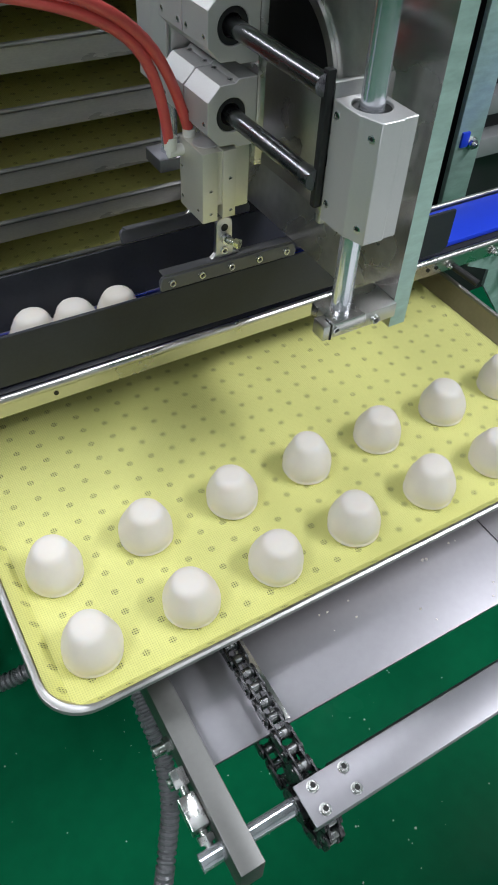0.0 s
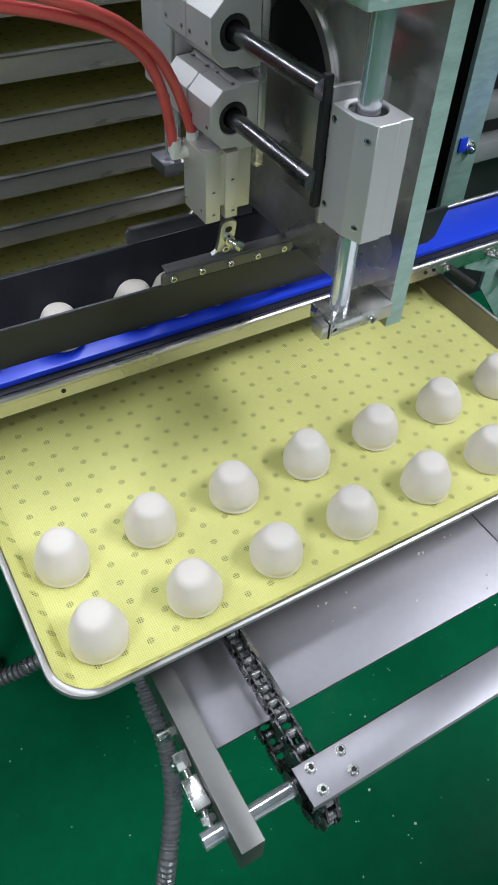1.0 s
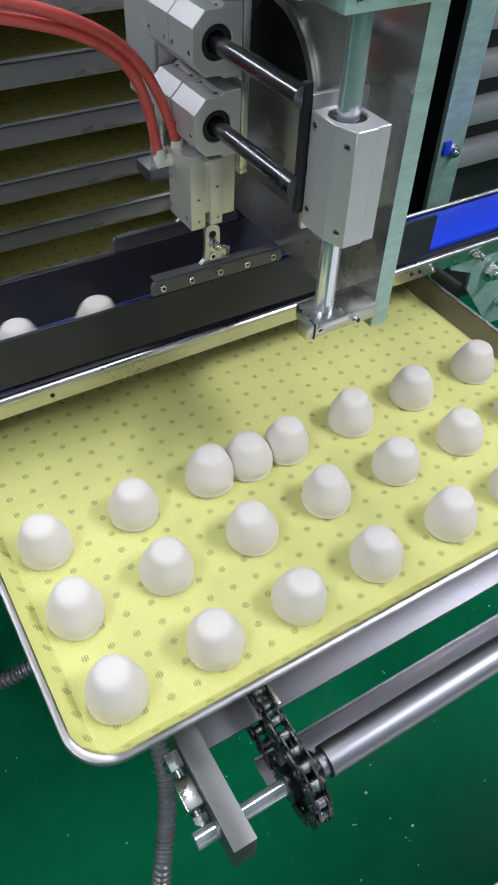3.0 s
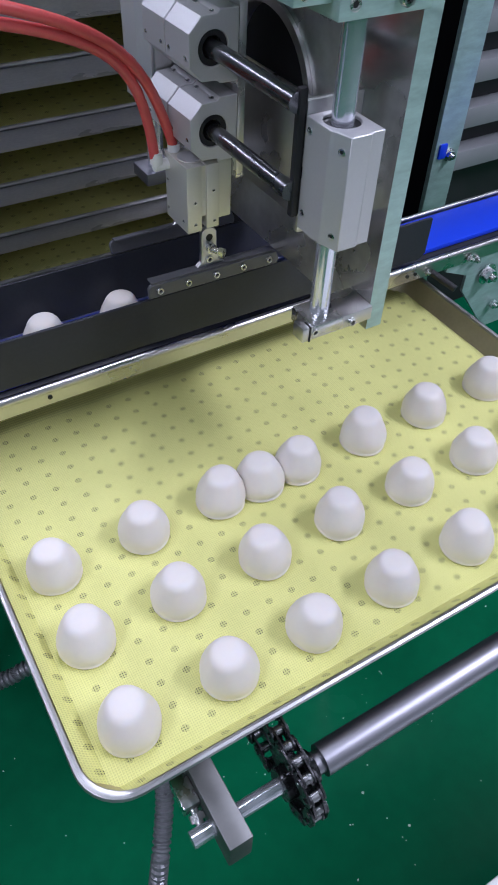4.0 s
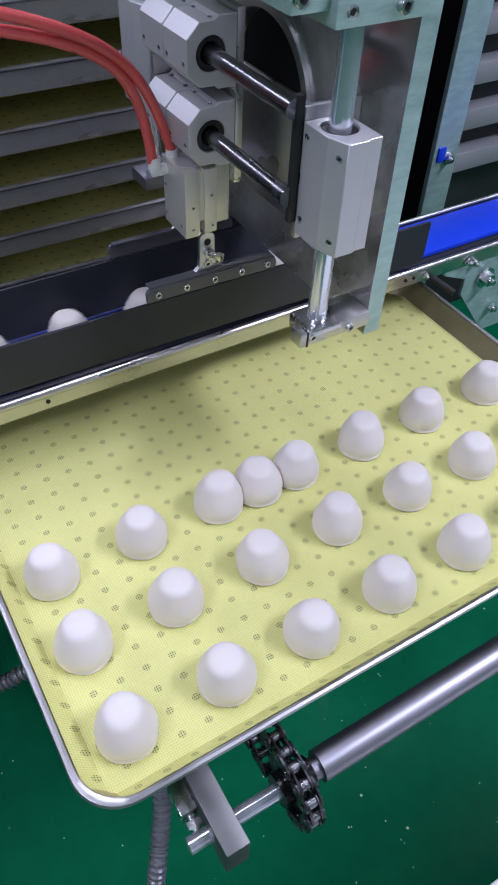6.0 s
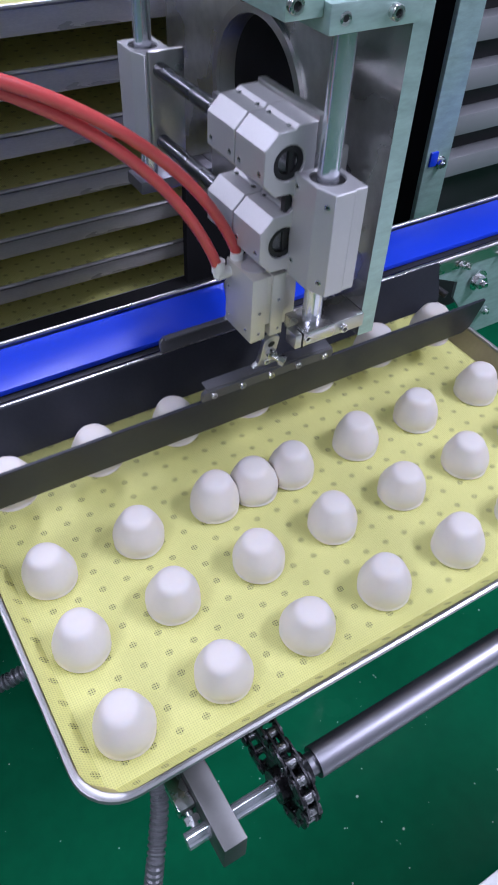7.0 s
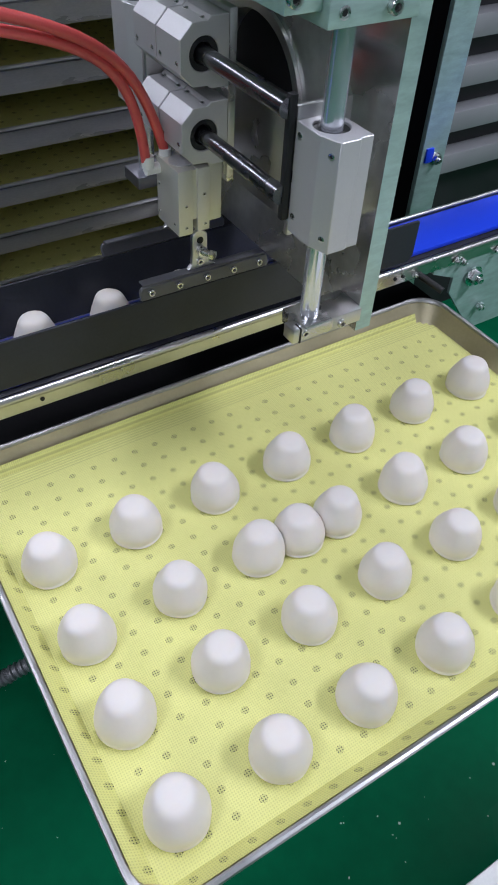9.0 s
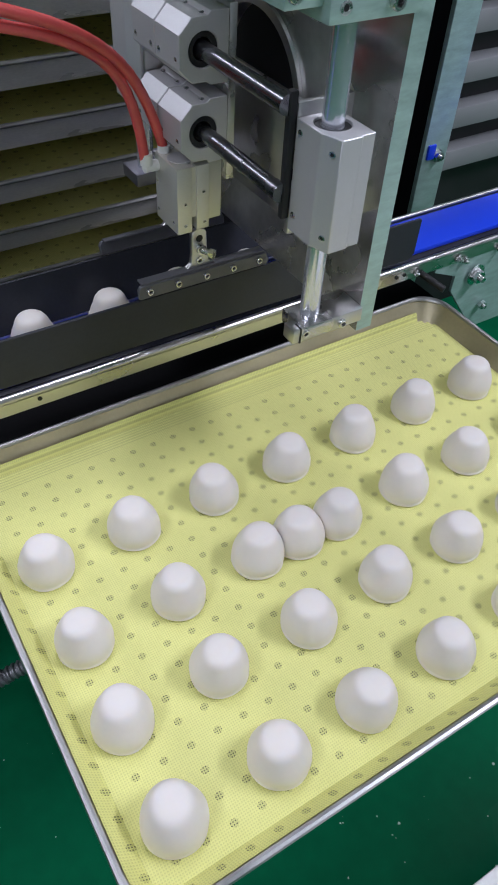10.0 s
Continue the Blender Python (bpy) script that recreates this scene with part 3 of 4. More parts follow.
def bearing(parent, name, axis_m, h0, h1, poly, label=""):
    """A bored aluminium block with seals; axis_m takes local z to the shaft's direction."""
    bm = bmesh.new()
    bored(bm, poly, (0, 0), 0.0128, h0, h1, axis_m)
    bmesh.ops.bevel(bm, geom=[e for e in bm.edges if len(e.link_faces) == 2 and e.calc_face_angle(0) > 0.9], offset=0.0005, segments=1, affect="EDGES")
    blk = part(name, bm, ALU, parent, label)
    for z in (h0 + 0.0035, h1 - 0.0035):
        bm = bmesh.new()
        ring = [(0.0127 * math.cos(2 * math.pi * i / 28), 0.0127 * math.sin(2 * math.pi * i / 28)) for i in range(28)]
        bored(bm, ring, (0, 0), 0.0083, z - 0.0015, z + 0.0015, axis_m, 28)
        part("seal", bm, RUBBER, blk, "black rubber shaft seal")
    return blk


# moves up and down
ROD_X, ROD_Z = 0.279, (1.1140, 1.1750)
lift = thing("lift_carriage", "aluminium lift carriage with two dark guide rods", "carriage")
vm = Matrix.Translation((0.302, 0.2845, 0))
fb = bearing(lift, "front_bearing", vm, 1.086, 1.167, VPOLY, "long grey aluminium bearing block")
for x, y, z, nx, ny in ((0.2890, 0.2650, 1.1560, -0.95, -0.30), (0.2890, 0.2650, 1.0960, -0.95, -0.30), (0.2855, 0.2965, 1.1585, -1, 0), (0.2855, 0.2965, 1.0995, -1, 0)):
    bolt(fb, (x, y, z), (nx, ny, 0), 0.0026, 0.0006, "screw")
bm = bmesh.new()
box(bm, 0.2862, 0.3330, 0.3025, 0.3085, 1.080, 1.176, 0.0015)
bp_ = part("backing_plate", bm, STEEL, lift, "steel backing plate")
for z in (1.085, 1.118, 1.150):
    bolt(bp_, (0.3330, 0.3055, z), (1, 0, 0), 0.0028, 0.0025, "screw")
# the black colour paints the shaded left edge of the steel plate
bm = bmesh.new()
box(bm, 0.2800, 0.2861, 0.3025, 0.3085, 1.094, 1.184, 0.0010)
part("end_plate", bm, RUBBER, lift, "upright end plate that holds the rods, edge shade coloured black")
rm = Matrix.Translation((0.279, 0.530, 0))
rb = bearing(lift, "rear_bearing", rm, 1.103, 1.186, VPOLY, "long grey aluminium bearing block")
bm = bmesh.new()
box(bm, 0.2690, 0.3030, 0.4985, 0.5040, 1.096, 1.190, 0.002)
part("rear_end_plate", bm, STEEL, lift)
for z in ROD_Z:
    bm = bmesh.new()
    rod(bm, (ROD_X, 0.3045, z), (ROD_X, 0.498, z), 0.0064, 28)
    rod(bm, (ROD_X, 0.3042, z), (ROD_X, 0.3150, z), 0.0069, 28)
    part("guide_rod", bm, DARKROD, lift, "dark polished guide rod")
bm = bmesh.new()
box(bm, 0.330, 0.336, 0.320, 0.500, 1.050, 1.150, 0.002)
part("link_plate", bm, STEEL, lift, "flat steel link plate")
# moves to and fro on the rods
grip = thing("dough_gripper", "aluminium air gripper with two dark plastic jaws", "gripper")
HPOLY = [(0.0215, -0.0255), (0.0215, 0.0255), (0.006, 0.0255), (0.003, 0.023), (-0.010, 0.0225), (-0.0205, 0.012), (-0.0205, -0.012), (-0.010, -0.0225), (0.003, -0.023), (0.006, -0.0255)]
for z in ROD_Z:
    hx = ROD_X - 0.0015
    hm = Matrix.Translation((hx, 0, z)) @ Matrix(((1, 0, 0, 0), (0, 0, 1, 0), (0, 1, 0, 0), (0, 0, 0, 1)))
    for a, b in ((0.4165, 0.4555), (0.4570, 0.4960)):
        blk = bearing(grip, "rod_bearing", hm, a, b, HPOLY, "grey aluminium bearing block")
        for dz in (-0.0235, 0.0235):
            for y in (a + 0.007, b - 0.007):
                bolt(blk, (hx + 0.0015, y, z + dz * 0.97), (-0.3, 0, 1 if dz > 0 else -1), 0.0024, 0.0006, "screw")
        for y in (a + 0.006, b - 0.006):
            bolt(blk, (hx - 0.0203, y, z - 0.006), (-1, 0, 0), 0.0022, 0.0006, "screw")
bm = bmesh.new()
box(bm, 0.2992, 0.3062, 0.4165, 0.4960, 1.070, 1.204, 0.001)
part("mount_plate", bm, STEEL, grip, "steel mounting plate")
bm = bmesh.new()
box(bm, 0.2836, 0.2991, 0.424, 0.456, 1.033, 1.086, 0.0008)
part("hanger_plate", bm, ALUWARM, grip, "pale aluminium hanger plate")
bm = bmesh.new()
box(bm, 0.2525, 0.2665, 0.4165, 0.4570, 1.0290, 1.0880, 0.0008)
box(bm, 0.2710, 0.2830, 0.4165, 0.4570, 1.0300, 1.0875, 0.0008)
box(bm, 0.2580, 0.2740, 0.4185, 0.4560, 1.0420, 1.0865)
cyl = part("air_cylinder", bm, ALUWARM, grip, "compact aluminium air cylinder")
for x, z in ((0.2600, 1.056), (0.2775, 1.064), (0.2600, 1.036), (0.2785, 1.036)):
    bolt(cyl, (x, 0.4165, z), (0, -1, 0), 0.0016, 0.0006, "screw")
for y, z in ((0.424, 1.038), (0.452, 1.038), (0.452, 1.064)):
    bolt(cyl, (0.2525, y, z), (-1, 0, 0), 0.0016, 0.0006, "screw")
bm = bmesh.new()
rod(bm, (0.2650, 0.435, 1.0870), (0.2650, 0.435, 1.0886), 0.0105, 28)
part("end_cap", bm, ALU, cyl)
bm = bmesh.new()
rod(bm, (0.2530, 0.452, 1.0780), (0.2400, 0.452, 1.0780), 0.0048, 20)
part("fitting_elbow", bm, WHITEPLASTIC, cyl, "white plastic elbow of the air fitting")
FITTINGS = ((0.2425, 0.452, 1.083), (0.2590, 0.452, 1.092))
for fx, fy, fz in FITTINGS:
    bm = bmesh.new()
    if fz < 1.086:
        rod(bm, (fx, fy, fz - 0.006), (fx, fy, fz - 0.002), 0.0042, 18)
        rod(bm, (fx, fy, fz - 0.003), (fx, fy, fz + 0.007), 0.0054, 20)
    else:
        rod(bm, (fx, fy, 1.0875), (fx, fy, fz + 0.002), 0.0052, 20)
    part("air_fitting", bm, WHITEPLASTIC, cyl, "white push-in air fitting")


PIVOT_Y, PIVOT_Z = 0.0438, 1.000


def jaw(name, side):
    """A jaw that swings about its pivot. side -1: towards the operator, 1: towards the rack."""
    j = new(name)
    j.parent = grip
    # lengths from the pivot; the blade hangs straight down
    # the front jaw hangs a little askew
    slope = -0.010 if side < 0 else 0.0

    def askew(bm):
        for v in bm.verts:
            v.co.z += slope * (v.co.x - 0.28)
        return bm

    upright = Matrix(((1, 0, 0, 0), (0, 0, -1, 0), (0, 1, 0, 0), (0, 0, 0, 1)))
    y0, y1 = sorted((0.0, side * 0.003))
    bm = bmesh.new()
    prism(bm, [(-0.14, -0.0805), (0.546, -0.0805), (0.554, -0.0735), (0.555, -0.0325), (0.553, -0.0310), (-0.14, -0.0310)], -y1, -y0, upright)
    bmesh.ops.bevel(bm, geom=bm.edges[:], offset=0.0007, segments=1, affect="EDGES")
    part("blade", askew(bm), BLACKPLASTIC, j, "long dark grey plastic blade")
    bm = bmesh.new()
    yb0, yb1 = sorted((0.0, side * 0.0042))
    prism(bm, [(0.2145, -0.0300), (0.3520, -0.0300), (0.3530, -0.0245), (0.3500, -0.0165), (0.2165, -0.0165), (0.2140, -0.0200)], -yb1, -yb0, upright)
    bmesh.ops.bevel(bm, geom=bm.edges[:], offset=0.0008, segments=1, affect="EDGES")
    yl0, yl1 = sorted((side * 0.0030, -side * 0.007))
    box(bm, 0.2180, 0.3480, yl0, yl1, -0.0164, -0.0146, 0.0005)
    cp = part("clamp_bar", askew(bm), GREYPAINT, j, "grey steel clamp bar")
    for x in (0.2248, 0.2536, 0.2832, 0.3122, 0.3412):
        bolt(cp, (x, yb0 if side < 0 else yb1, -0.0228 + slope * (x - 0.28)), (0, side, 0), 0.0033, 0.0026)
    dx = 0.0 if side < 0 else 0.014
    bm = bmesh.new()
    pts = [(0.2660, -0.0150), (0.2960, -0.0150), (0.2890, -0.0105), (0.2872, 0.0)]
    pts += [(0.2795 + 0.0077 * math.cos(radians(a)), 0.0170 + 0.0060 * math.sin(radians(a))) for a in range(0, 181, 20)]
    pts += [(0.2718, 0.0), (0.2708, -0.0105)]
    ya0, ya1 = sorted((-side * 0.0015, -side * 0.0065))
    prism(bm, [(x + dx, z) for x, z in pts], -ya1, -ya0, upright)
    bmesh.ops.bevel(bm, geom=[e for e in bm.edges if e.calc_face_angle(0) > 0.9], offset=0.0006, segments=1, affect="EDGES")
    arm = part("arm", bm, STEEL, j, "steel jaw arm with a rounded top")
    yf = ya0 if side < 0 else ya1
    bm = bmesh.new()
    rod(bm, (0.2795 + dx, yf - side * 0.001, 0.0135), (0.2795 + dx, yf + side * 0.0003, 0.0135), 0.0034, 16)
    part("slot", bm, SOCKET, arm)
    bm = bmesh.new()
    rod(bm, (0.2800 + dx, yf - side * 0.001, 0.0035), (0.2800 + dx, yf + side * 0.0045, 0.0035), 0.0048, 20)
    rod(bm, (0.2800 + dx, yf + side * 0.0045, 0.0035), (0.2840 + dx, yf + side * 0.0105, 0.0030), 0.0030, 16)
    rod(bm, (0.2840 + dx, yf + side * 0.0105, 0.0030), (0.2868 + dx, yf + side * 0.0145, 0.0027), 0.0046, 6)
    part("pivot_bolt", bm, BOLT, arm, "bright hexagon pivot bolt")
    bolt(arm, (0.2790 + dx, yf, -0.0085), (0, side, 0), 0.0036, 0.002)
    return j


front_jaw = jaw("front_jaw", -1)
back_jaw = jaw("back_jaw", 1)


def jaw_pose(side, o):
    """o: 1 open, 0 closed."""
    turn = -13 + 14 * o if side < 0 else -17 + 2 * o
    return pose(0, BELT_Y + side * PIVOT_Y, PIVOT_Z, side * turn, 0, 0)


# ---- red air tubes, in short rigid lengths ----
SEG_N, SEG_L = 34, 0.0115
tube_bm = bmesh.new()
rod(tube_bm, (0, 0, -0.0022), (0, 0, SEG_L + 0.0022), 0.0042, 18)
tube_mesh = finish(tube_bm, "tube_length", RED, 40)
TUBES = []
for k in range(2):
    th = thing("air_tube", "flexible red air tube plugged into the gripper", "air tube", "red air tubes")
    segs = []
    for i in range(SEG_N):
        o = new("tube_length", tube_mesh)
        o.parent = th
        segs.append(o)
    TUBES.append((th, segs))


def tube_points(k, g, dz):
    fx, fy, fz = FITTINGS[k]
    p0 = Vector((fx, fy - g * REACH, fz + dz + 0.006))
    end = Vector((-0.06, 0.40 - 0.008 * k - 0.09 * g, 1.256 + (0.017 - 0.011 * g) * k - 0.002 * g))
    p1 = p0 + Vector((-0.0145 - 0.018 * k - 0.020 * g + 0.018 * k * g, -0.006 + 0.008 * g, 0.110 - 0.010 * k - 0.020 * g + 0.006 * k * g))
    p2 = end + Vector((0.25 - 0.09 * g, 0.03 - 0.01 * g, -0.062 + 0.056 * g - 0.003 * k))
    pts, dense = [], []
    for i in range(241):
        u = i / 240
        dense.append(p0 * (1 - u) ** 3 + p1 * 3 * u * (1 - u) ** 2 + p2 * 3 * u * u * (1 - u) + end * u ** 3)
    pts, left, cur = [dense[0]], SEG_L, dense[0]
    i = 1
    while len(pts) < SEG_N + 1 and i < len(dense):
        d = (dense[i] - cur).length
        if d >= left:
            cur = cur.lerp(dense[i], left / d)
            pts.append(cur)
            left = SEG_L
        else:
            left -= d
            cur = dense[i]
            i += 1
    while len(pts) < SEG_N + 1:
        pts.append(pts[-1] + (dense[-1] - dense[-2]).normalized() * SEG_L)
    return pts


# ---- chain drive and lower frame ----
lower = thing("tray_conveyor_frame", "steel frame and sheet under the baking tray", "machine frame")
bm = bmesh.new()
box(bm, 0.0750, 0.0935, 0.025, 0.42, 0.788, 0.8245, 0.0012)
sb = part("side_bar", bm, BAR, lower, "brushed square steel side bar")
bm = bmesh.new()
box(bm, 0.0935, 0.62, 0.097, 0.42, 0.8115, 0.8145, 0.0005)
part("bed_sheet", bm, SHEET, lower, "scuffed shiny sheet steel bed")
bm = bmesh.new()
box(bm, 0.149, 0.160, 0.1, 0.42, 0.8147, 0.8157, 0.0003)
part("chain_guide", bm, PLATE, lower)
bm = bmesh.new()
box(bm, 0.411, 0.60, 0.099, 0.42, 0.8146, 0.8158, 0.0003)
part("cover_sheet", bm, SHEET, lower)
for y, z in ((0.13, 0.803), (0.105, 0.800)):
    bm = bmesh.new()
    rod(bm, (0.0765, y, z), (0.062, y, z), 0.0045, 16)
    rod(bm, (0.0765, y, z), (0.071, y, z), 0.0065, 6)
    part("side_bolt", bm, BOLT, lower)
bm = bmesh.new()
rod(bm, (0.058, 0.048, 0.808), (0.172, 0.048, 0.808), 0.0062, 24)
shaft = part("drive_shaft", bm, CHROME, lower, "bright drive shaft")
bm = bmesh.new()
rod(bm, (0.166, 0.048, 0.808), (0.58, 0.048, 0.808), 0.0125, 32)
rod(bm, (0.160, 0.048, 0.808), (0.167, 0.048, 0.808), 0.009, 24)
part("shaft_tube", bm, TUBE, shaft, "polished steel tube on the shaft")
bm = bmesh.new()
box(bm, 0.0615, 0.0745, 0.066, 0.090, 0.800, 0.814, 0.001)
rod(bm, (0.069, 0.096, 0.812), (0.069, 0.046, 0.797), 0.0035, 16)
rod(bm, (0.069, 0.108, 0.815), (0.069, 0.096, 0.812), 0.006, 6)
rod(bm, (0.069, 0.064, 0.803), (0.069, 0.059, 0.801), 0.0062, 6)
part("tension_screw", bm, BOLT, lower, "bright chain tension screw")
for x in (0.22, 0.52):
    bm = bmesh.new()
    box(bm, x - 0.01, x + 0.01, 0.38, 0.42, 0, 0.8115, 0.002)
    part("leg", bm, STEEL, lower)
bm = bmesh.new()
box(bm, 0.561, 0.580, 0.022, 0.42, 0.788, 0.8245, 0.0012)
part("side_bar", bm, STEEL, lower)

SPR = (0.048, 0.808)
R_C = 0.0283
P_C = 0.0127


def chain_place(s):
    """Place and turn along the chain: s = 0 on top of the wheel, growing along the way that it runs."""
    arc = math.pi * R_C
    if s < 0:
        return SPR[0] - s, SPR[1] + R_C, 0.0
    if s < arc:
        a = s / R_C
        return SPR[0] - R_C * math.sin(a), SPR[1] + R_C * math.cos(a), math.degrees(a)
    return SPR[0] + (s - arc), SPR[1] - R_C, 180.0


CHAIN_X = 0.1425
CHAIN_ROWS = [(0, 0.0), (2.70, 0.0), (2.8, 0.012), (2.9, 0.055), (3.0, 0.105), (3.1, 0.155), (3.2, 0.190), (3.3, 0.2032), (8.10, 0.2032),
              (8.2, 0.2085), (8.3, 0.229), (8.4, 0.254), (8.5, 0.270), (8.6, 0.278), (8.7, 0.2794), (10.0, 0.2794)]


def link_mesh(inner):
    bm = bmesh.new()
    xo = 0.0042 if inner else 0.0062
    for sx in (-1, 1):
        pts = []
        for cy, a0 in ((P_C / 2, -90), (-P_C / 2, 90)):
            for i in range(7):
                a = radians(a0 + 180 * i / 6)
                pts.append((cy + 0.0056 * math.cos(a), 0.0056 * math.sin(a)))
        m = Matrix(((0, 0, 1, sx * xo - 0.0008), (1, 0, 0, 0), (0, 1, 0, 0), (0, 0, 0, 1)))
        prism(bm, pts, 0, 0.0016, m)
    for f in bm.faces:
        f.material_index = 0
    k = len(bm.faces)
    for cy in (P_C / 2, -P_C / 2):
        if inner:
            rod(bm, (-0.0036, cy, 0), (0.0036, cy, 0), 0.0042, 14)
        else:
            rod(bm, (-0.0082, cy, 0), (0.0082, cy, 0), 0.0022, 10)
    bm.faces.ensure_lookup_table()
    for f in bm.faces[k:]:
        f.material_index = 1
    return finish(bm, "chain_link", [OILBLACK, ROLLER], 40)


LINKS = (link_mesh(False), link_mesh(True))
chain = thing("drive_chain", "oily black roller chain with bright rollers", "chain")
for k in range(66):
    s0 = (k - 37) * P_C + P_C / 2
    o = new("chain_link", LINKS[k % 2])
    o.parent = chain
    rows = []
    for t, s in CHAIN_ROWS:
        y, z, a = chain_place(s0 + s)
        rows.append((t, pose(CHAIN_X, y, z, a, 0, 0)))
    # finer rows while it runs, so that no link turns too far at once
    full = []
    for (t0, m0), (t1, m1) in zip(rows, rows[1:]):
        full.append((t0, m0))
        sa, sb_ = lerp_rows(CHAIN_ROWS, t0), lerp_rows(CHAIN_ROWS, t1)
        if sb_ - sa > 0.02:
            y, z, a = chain_place(s0 + (sa + sb_) / 2)
            full.append(((t0 + t1) / 2, pose(CHAIN_X, y, z, a, 0, 0)))
    full.append(rows[-1])
    MOVES.append((o, full))
bm = bmesh.new()
teeth = 14
pts = []
for i in range(teeth):
    for f_, r in ((0.0, 0.0242), (0.28, 0.0264), (0.42, 0.0308), (0.58, 0.0308), (0.72, 0.0264)):
        a = 2 * math.pi * (i + f_) / teeth
        pts.append((r * math.cos(a), r * math.sin(a)))
bored(bm, pts, (0, 0), 0.006, -0.0030, 0.0030, Matrix(((0, 0, 1, 0), (1, 0, 0, 0), (0, 1, 0, 0), (0, 0, 0, 1))), 14)
rod(bm, (-0.012, 0, 0), (0.016, 0, 0), 0.013, 24)
wheel = single("sprocket", bm, OILBLACK, "oily black steel chain sprocket on the shaft", "sprocket")
spin = []
for (t0, s), (t1, s1) in zip(CHAIN_ROWS, CHAIN_ROWS[1:] + [(10.0, CHAIN_ROWS[-1][1])]):
    spin.append((t0, pose(CHAIN_X, *SPR, math.degrees(s / R_C), 0, 0)))
    if s1 - s > 0.02:
        spin.append(((t0 + t1) / 2, pose(CHAIN_X, *SPR, math.degrees((s + s1) / 2 / R_C), 0, 0)))
MOVES.append((wheel, spin))

# flight bar that travels with the chain
flight = thing("flight_bar", "wide bright steel flight bar bolted to the chain", "flight bar")
bm = bmesh.new()
box(bm, -0.0145, 0.40, -0.0145, 0.0145, 0.0058, 0.0078, 0.0008)
box(bm, -0.0145, 0.40, -0.0145, -0.0130, -0.001, 0.0070, 0.0005)
part("bar", bm, SHEET, flight)
for x, y in ((-0.003, 0.008), (-0.0035, -0.008), (0.022, 0.008), (0.022, -0.0075)):
    bolt(flight, (x, y, 0.0078), (0, 0, 1), 0.0034, 0.0022, washer=0.0042)


def flight_pose(s):
    y, z, a = chain_place(0.006 + s)
    lean = 0.0 if s <= 0 else min(1.0, s / 0.03)
    return pose(CHAIN_X, y - 0.0055 * (1 - lean), z, a * lean, 0, 0)


frows = []
for (t0, s), (t1, s1) in zip(CHAIN_ROWS, CHAIN_ROWS[1:] + [(10.0, CHAIN_ROWS[-1][1])]):
    frows.append((t0, flight_pose(s)))
    if s1 - s > 0.02:
        frows.append(((t0 + t1) / 2, flight_pose((s + s1) / 2)))
MOVES.append((flight, frows))


# ---- corrugated conduits ----
def conduit(points, r, label):
    pts = [Vector(p) for p in points]
    dense = []
    for a, b, c, d in zip([pts[0]] + pts[:-2], pts[:-1], pts[1:], pts[2:] + [pts[-1]]):
        for i in range(40):
            u = i / 40
            dense.append(0.5 * ((2 * b) + (c - a) * u + (2 * a - 5 * b + 4 * c - d) * u * u + (3 * b - a - 3 * c + d) * u ** 3))
    bm = bmesh.new()
    step, out, cur = 0.0016, [dense[0]], dense[0]
    for p in dense[1:]:
        while (p - cur).length >= step:
            cur = cur + (p - cur).normalized() * step
            out.append(cur)
    prev = None
    for i, p in enumerate(out):
        d = (out[min(i + 1, len(out) - 1)] - out[max(i - 1, 0)]).normalized()
        u = d.cross(Vector((1, 0.2, 0.1))).normalized()
        v = d.cross(u)
        rr = r * (1.0 if (i // 2) % 2 else 0.80)
        ring = [bm.verts.new(p + (u * math.cos(2 * math.pi * k / 16) + v * math.sin(2 * math.pi * k / 16)) * rr) for k in range(16)]
        if prev:
            for k in range(16):
                bm.faces.new((prev[k], prev[(k + 1) % 16], ring[(k + 1) % 16], ring[k]))
        prev = ring
    return single("conduit", bm, CONDUIT, label, "conduit", "corrugated conduits", smooth=0)


conduit([(0.10, 0.30, 0.70), (0.0873, 0.2269, 0.674), (0.0876, 0.1956, 0.649), (0.0841, 0.1709, 0.6273), (0.0764, 0.1486, 0.6054), (0.0615, 0.1261, 0.5794), (0.0459, 0.1047, 0.5541), (0.02, 0.08, 0.45), (0.0, 0.08, 0.2), (0.0, 0.12, 0.012)], 0.0094, "grey corrugated plastic conduit hanging beside the frame")
conduit([(-0.35, 0.42, 0.47), (-0.16, 0.39, 0.54), (-0.0224, 0.3571, 0.5828), (0.0026, 0.3525, 0.5921), (0.10, 0.34, 0.62)], 0.0095, "grey corrugated plastic conduit crossing under the tray")

# ---- crumbs on the sheet and the floor ----
bm = bmesh.new()
crumb = random.Random(3)
for k in range(30):
    if k < 16:
        x, y, z, r = crumb.uniform(0.22, 0.44), crumb.uniform(0.10, 0.17), 0.8147, crumb.uniform(0.0004, 0.0011)
    else:
        x, y, z, r = crumb.uniform(-0.35, 0.75), crumb.uniform(-0.35, 0.35), 0.0, crumb.uniform(0.0006, 0.0018)
    if k < 2:
        x, y, r = 0.337 + 0.004 * k, 0.162 - 0.001 * k, 0.0016
    m = pose(x, y, z + r * 0.3, 0, 0, crumb.uniform(0, 360)) @ Matrix.Diagonal((crumb.uniform(0.7, 1.8), 1, 0.5, 1))
    bmesh.ops.create_icosphere(bm, subdivisions=1, radius=r, matrix=m)
for v in bm.verts:
    v.co += Vector((crumb.uniform(-1, 1), crumb.uniform(-1, 1), 0)) * 0.0004
single("dough_crumbs", bm, DOUGH, "dry white dough crumbs scattered on sheet and floor", "crumbs", kind="stuff")

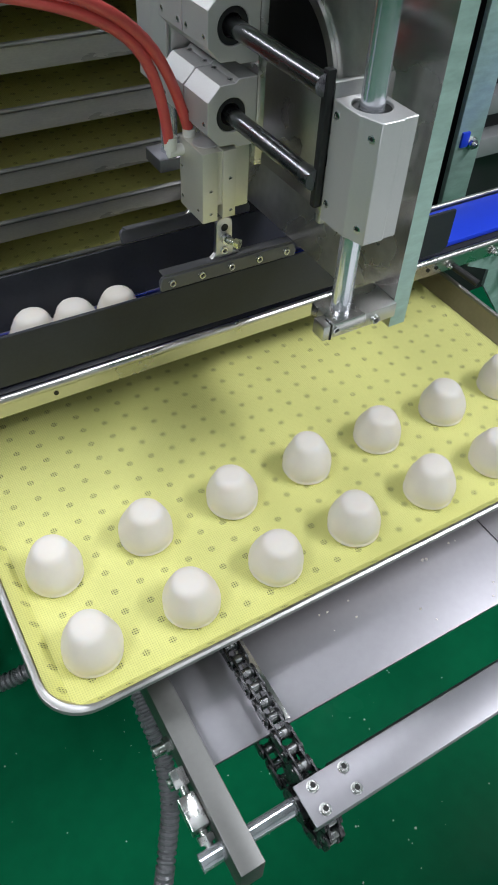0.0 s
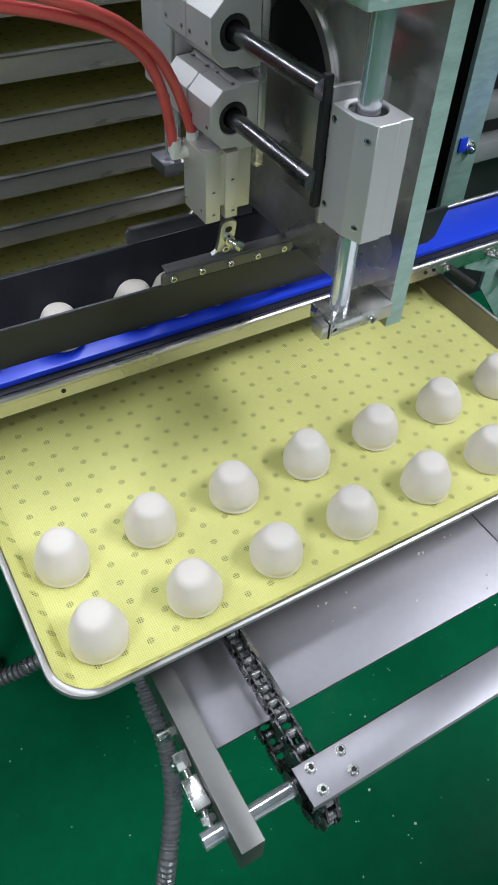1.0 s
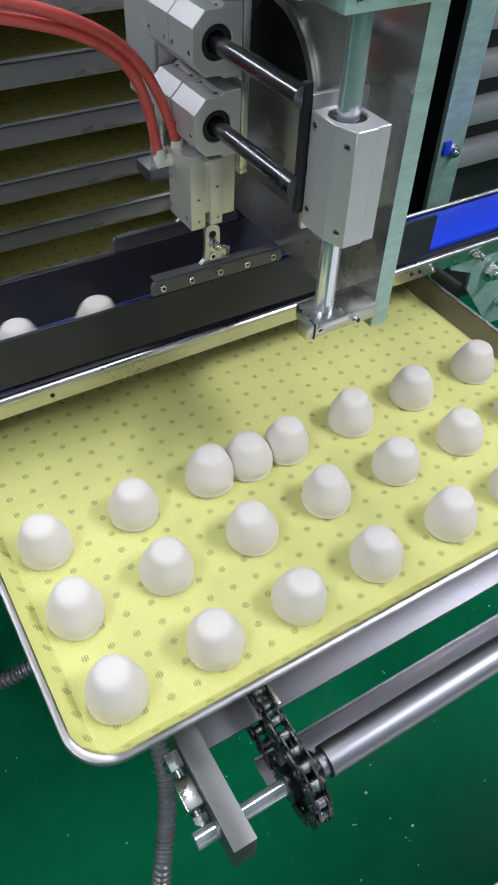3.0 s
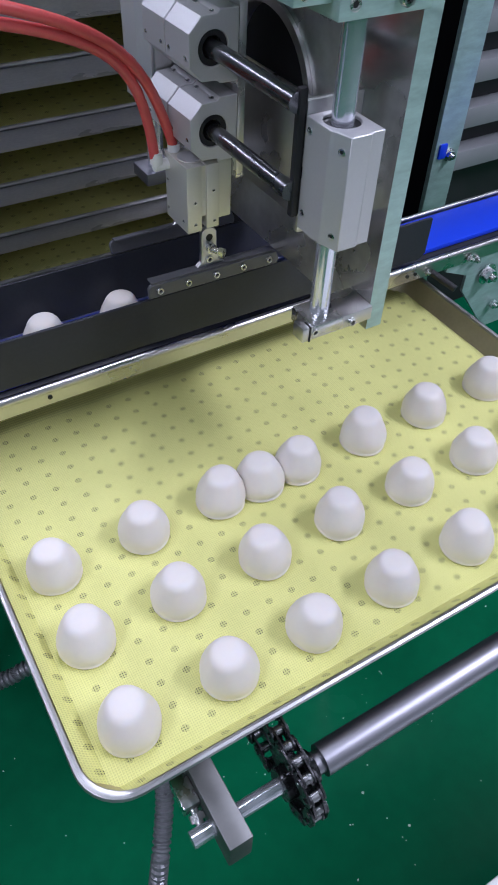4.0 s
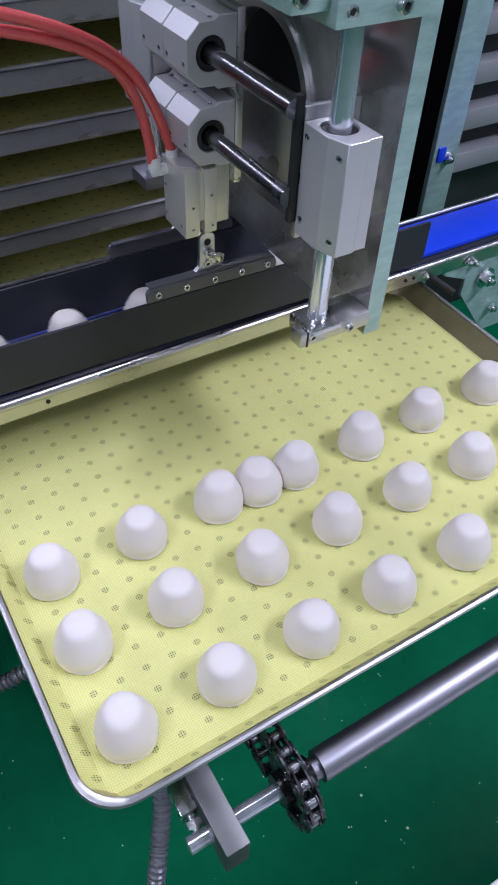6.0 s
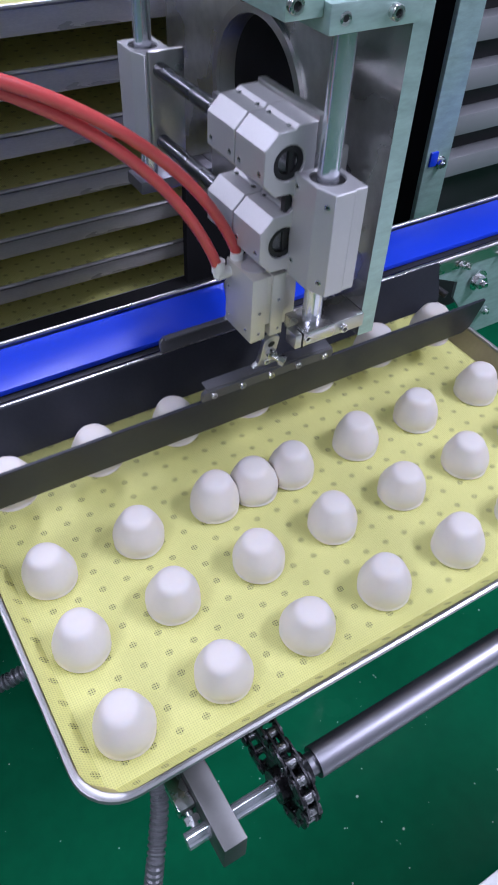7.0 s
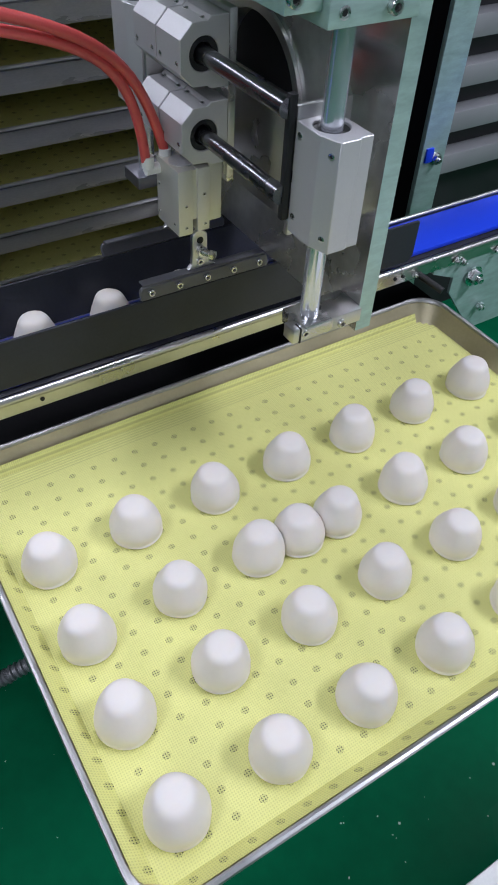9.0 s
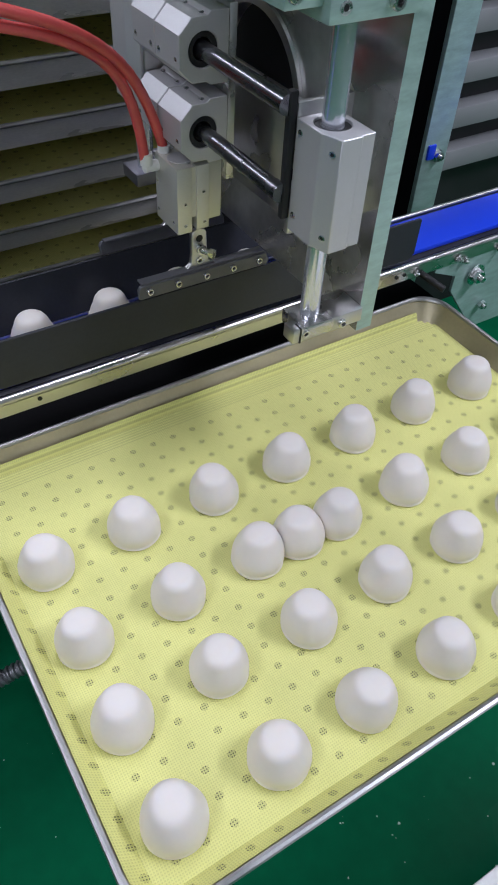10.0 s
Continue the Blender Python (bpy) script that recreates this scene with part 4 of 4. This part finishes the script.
# ---- neighbouring uprights and louvred machine ----
up = thing("rear_upright", "galvanised upright plate behind the belt", "machine frame")
bm = bmesh.new()
box(bm, 0.722, 0.766, 0.600, 0.608, 0, 1.9, 0.001)
bmesh.ops.recalc_face_normals(bm, faces=bm.faces[:])
part("plate", bm, ZINC, up)
# black sheets added to paint the dark gap between plate and upright
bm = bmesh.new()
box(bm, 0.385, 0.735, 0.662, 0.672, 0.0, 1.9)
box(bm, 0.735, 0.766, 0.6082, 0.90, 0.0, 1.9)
part("gap_shade", bm, SHADEBLACK, up, "black sheets standing in for the shaded gap")
bm = bmesh.new()
box(bm, 0.728, 0.741, 0.597, 0.603, 0.925, 0.945, 0.001)
part("blue_clip", bm, BELT, up, "small blue plastic clip")
bolt(up, (0.748, 0.600, 0.928), (0, -1, 0), 0.006, 0.006, "bolt", "hex", 0.009)
neigh = thing("louvred_machine", "grey machine casing with slanted louvres", "machine")
bm = bmesh.new()
box(bm, 0.95, 2.2, 1.25, 1.30, 0, 1.9)
part("casing", bm, DARKSTEEL, neigh)
for k in range(9):
    bm = bmesh.new()
    box(bm, 0.95, 2.2, 1.20, 1.262, 0.50 + 0.11 * k, 0.55 + 0.11 * k, 0.002)
    part("louvre", bm, PALEPAINT, neigh)


# ---- work table in front of the machine ----
table = thing("work_table", "low work table with a plain pale top", "table")
bm = bmesh.new()
box(bm, 0.16, 1.10, -0.50, -0.0715, 0.680, 0.700, 0.002)
part("tabletop", bm, WHITEPLASTIC, table, "plain white top")
for x in (0.19, 1.07):
    for y in (-0.47, -0.10):
        bm = bmesh.new()
        box(bm, x - 0.015, x + 0.015, y - 0.015, y + 0.015, 0, 0.680, 0.002)
        part("leg", bm, STEEL, table)


# ---- motion of the parts ----
def motions():
    for ob, rows in MOVES:
        walk(ob, rows)
    walk(lift, [(t, pose(0, 0, dz + 0.002)) for t, g, dz in GRIP_ROWS])
    walk(grip, [(t, pose(0.0015, -g * REACH, dz + 0.002)) for t, g, dz in GRIP_ROWS])
    walk(front_jaw, [(t, jaw_pose(-1, o)) for t, o in JAW_ROWS])
    walk(back_jaw, [(t, jaw_pose(1, o)) for t, o in JAW_ROWS])
    for k, (th, segs) in enumerate(TUBES):
        shapes = [(t, tube_points(k, g, dz)) for t, g, dz in GRIP_ROWS]
        for i, o in enumerate(segs):
            walk(o, [(t, Matrix.Translation(p[i]) @ (p[i + 1] - p[i]).to_track_quat("Z", "Y").to_matrix().to_4x4()) for t, p in shapes])


motions()
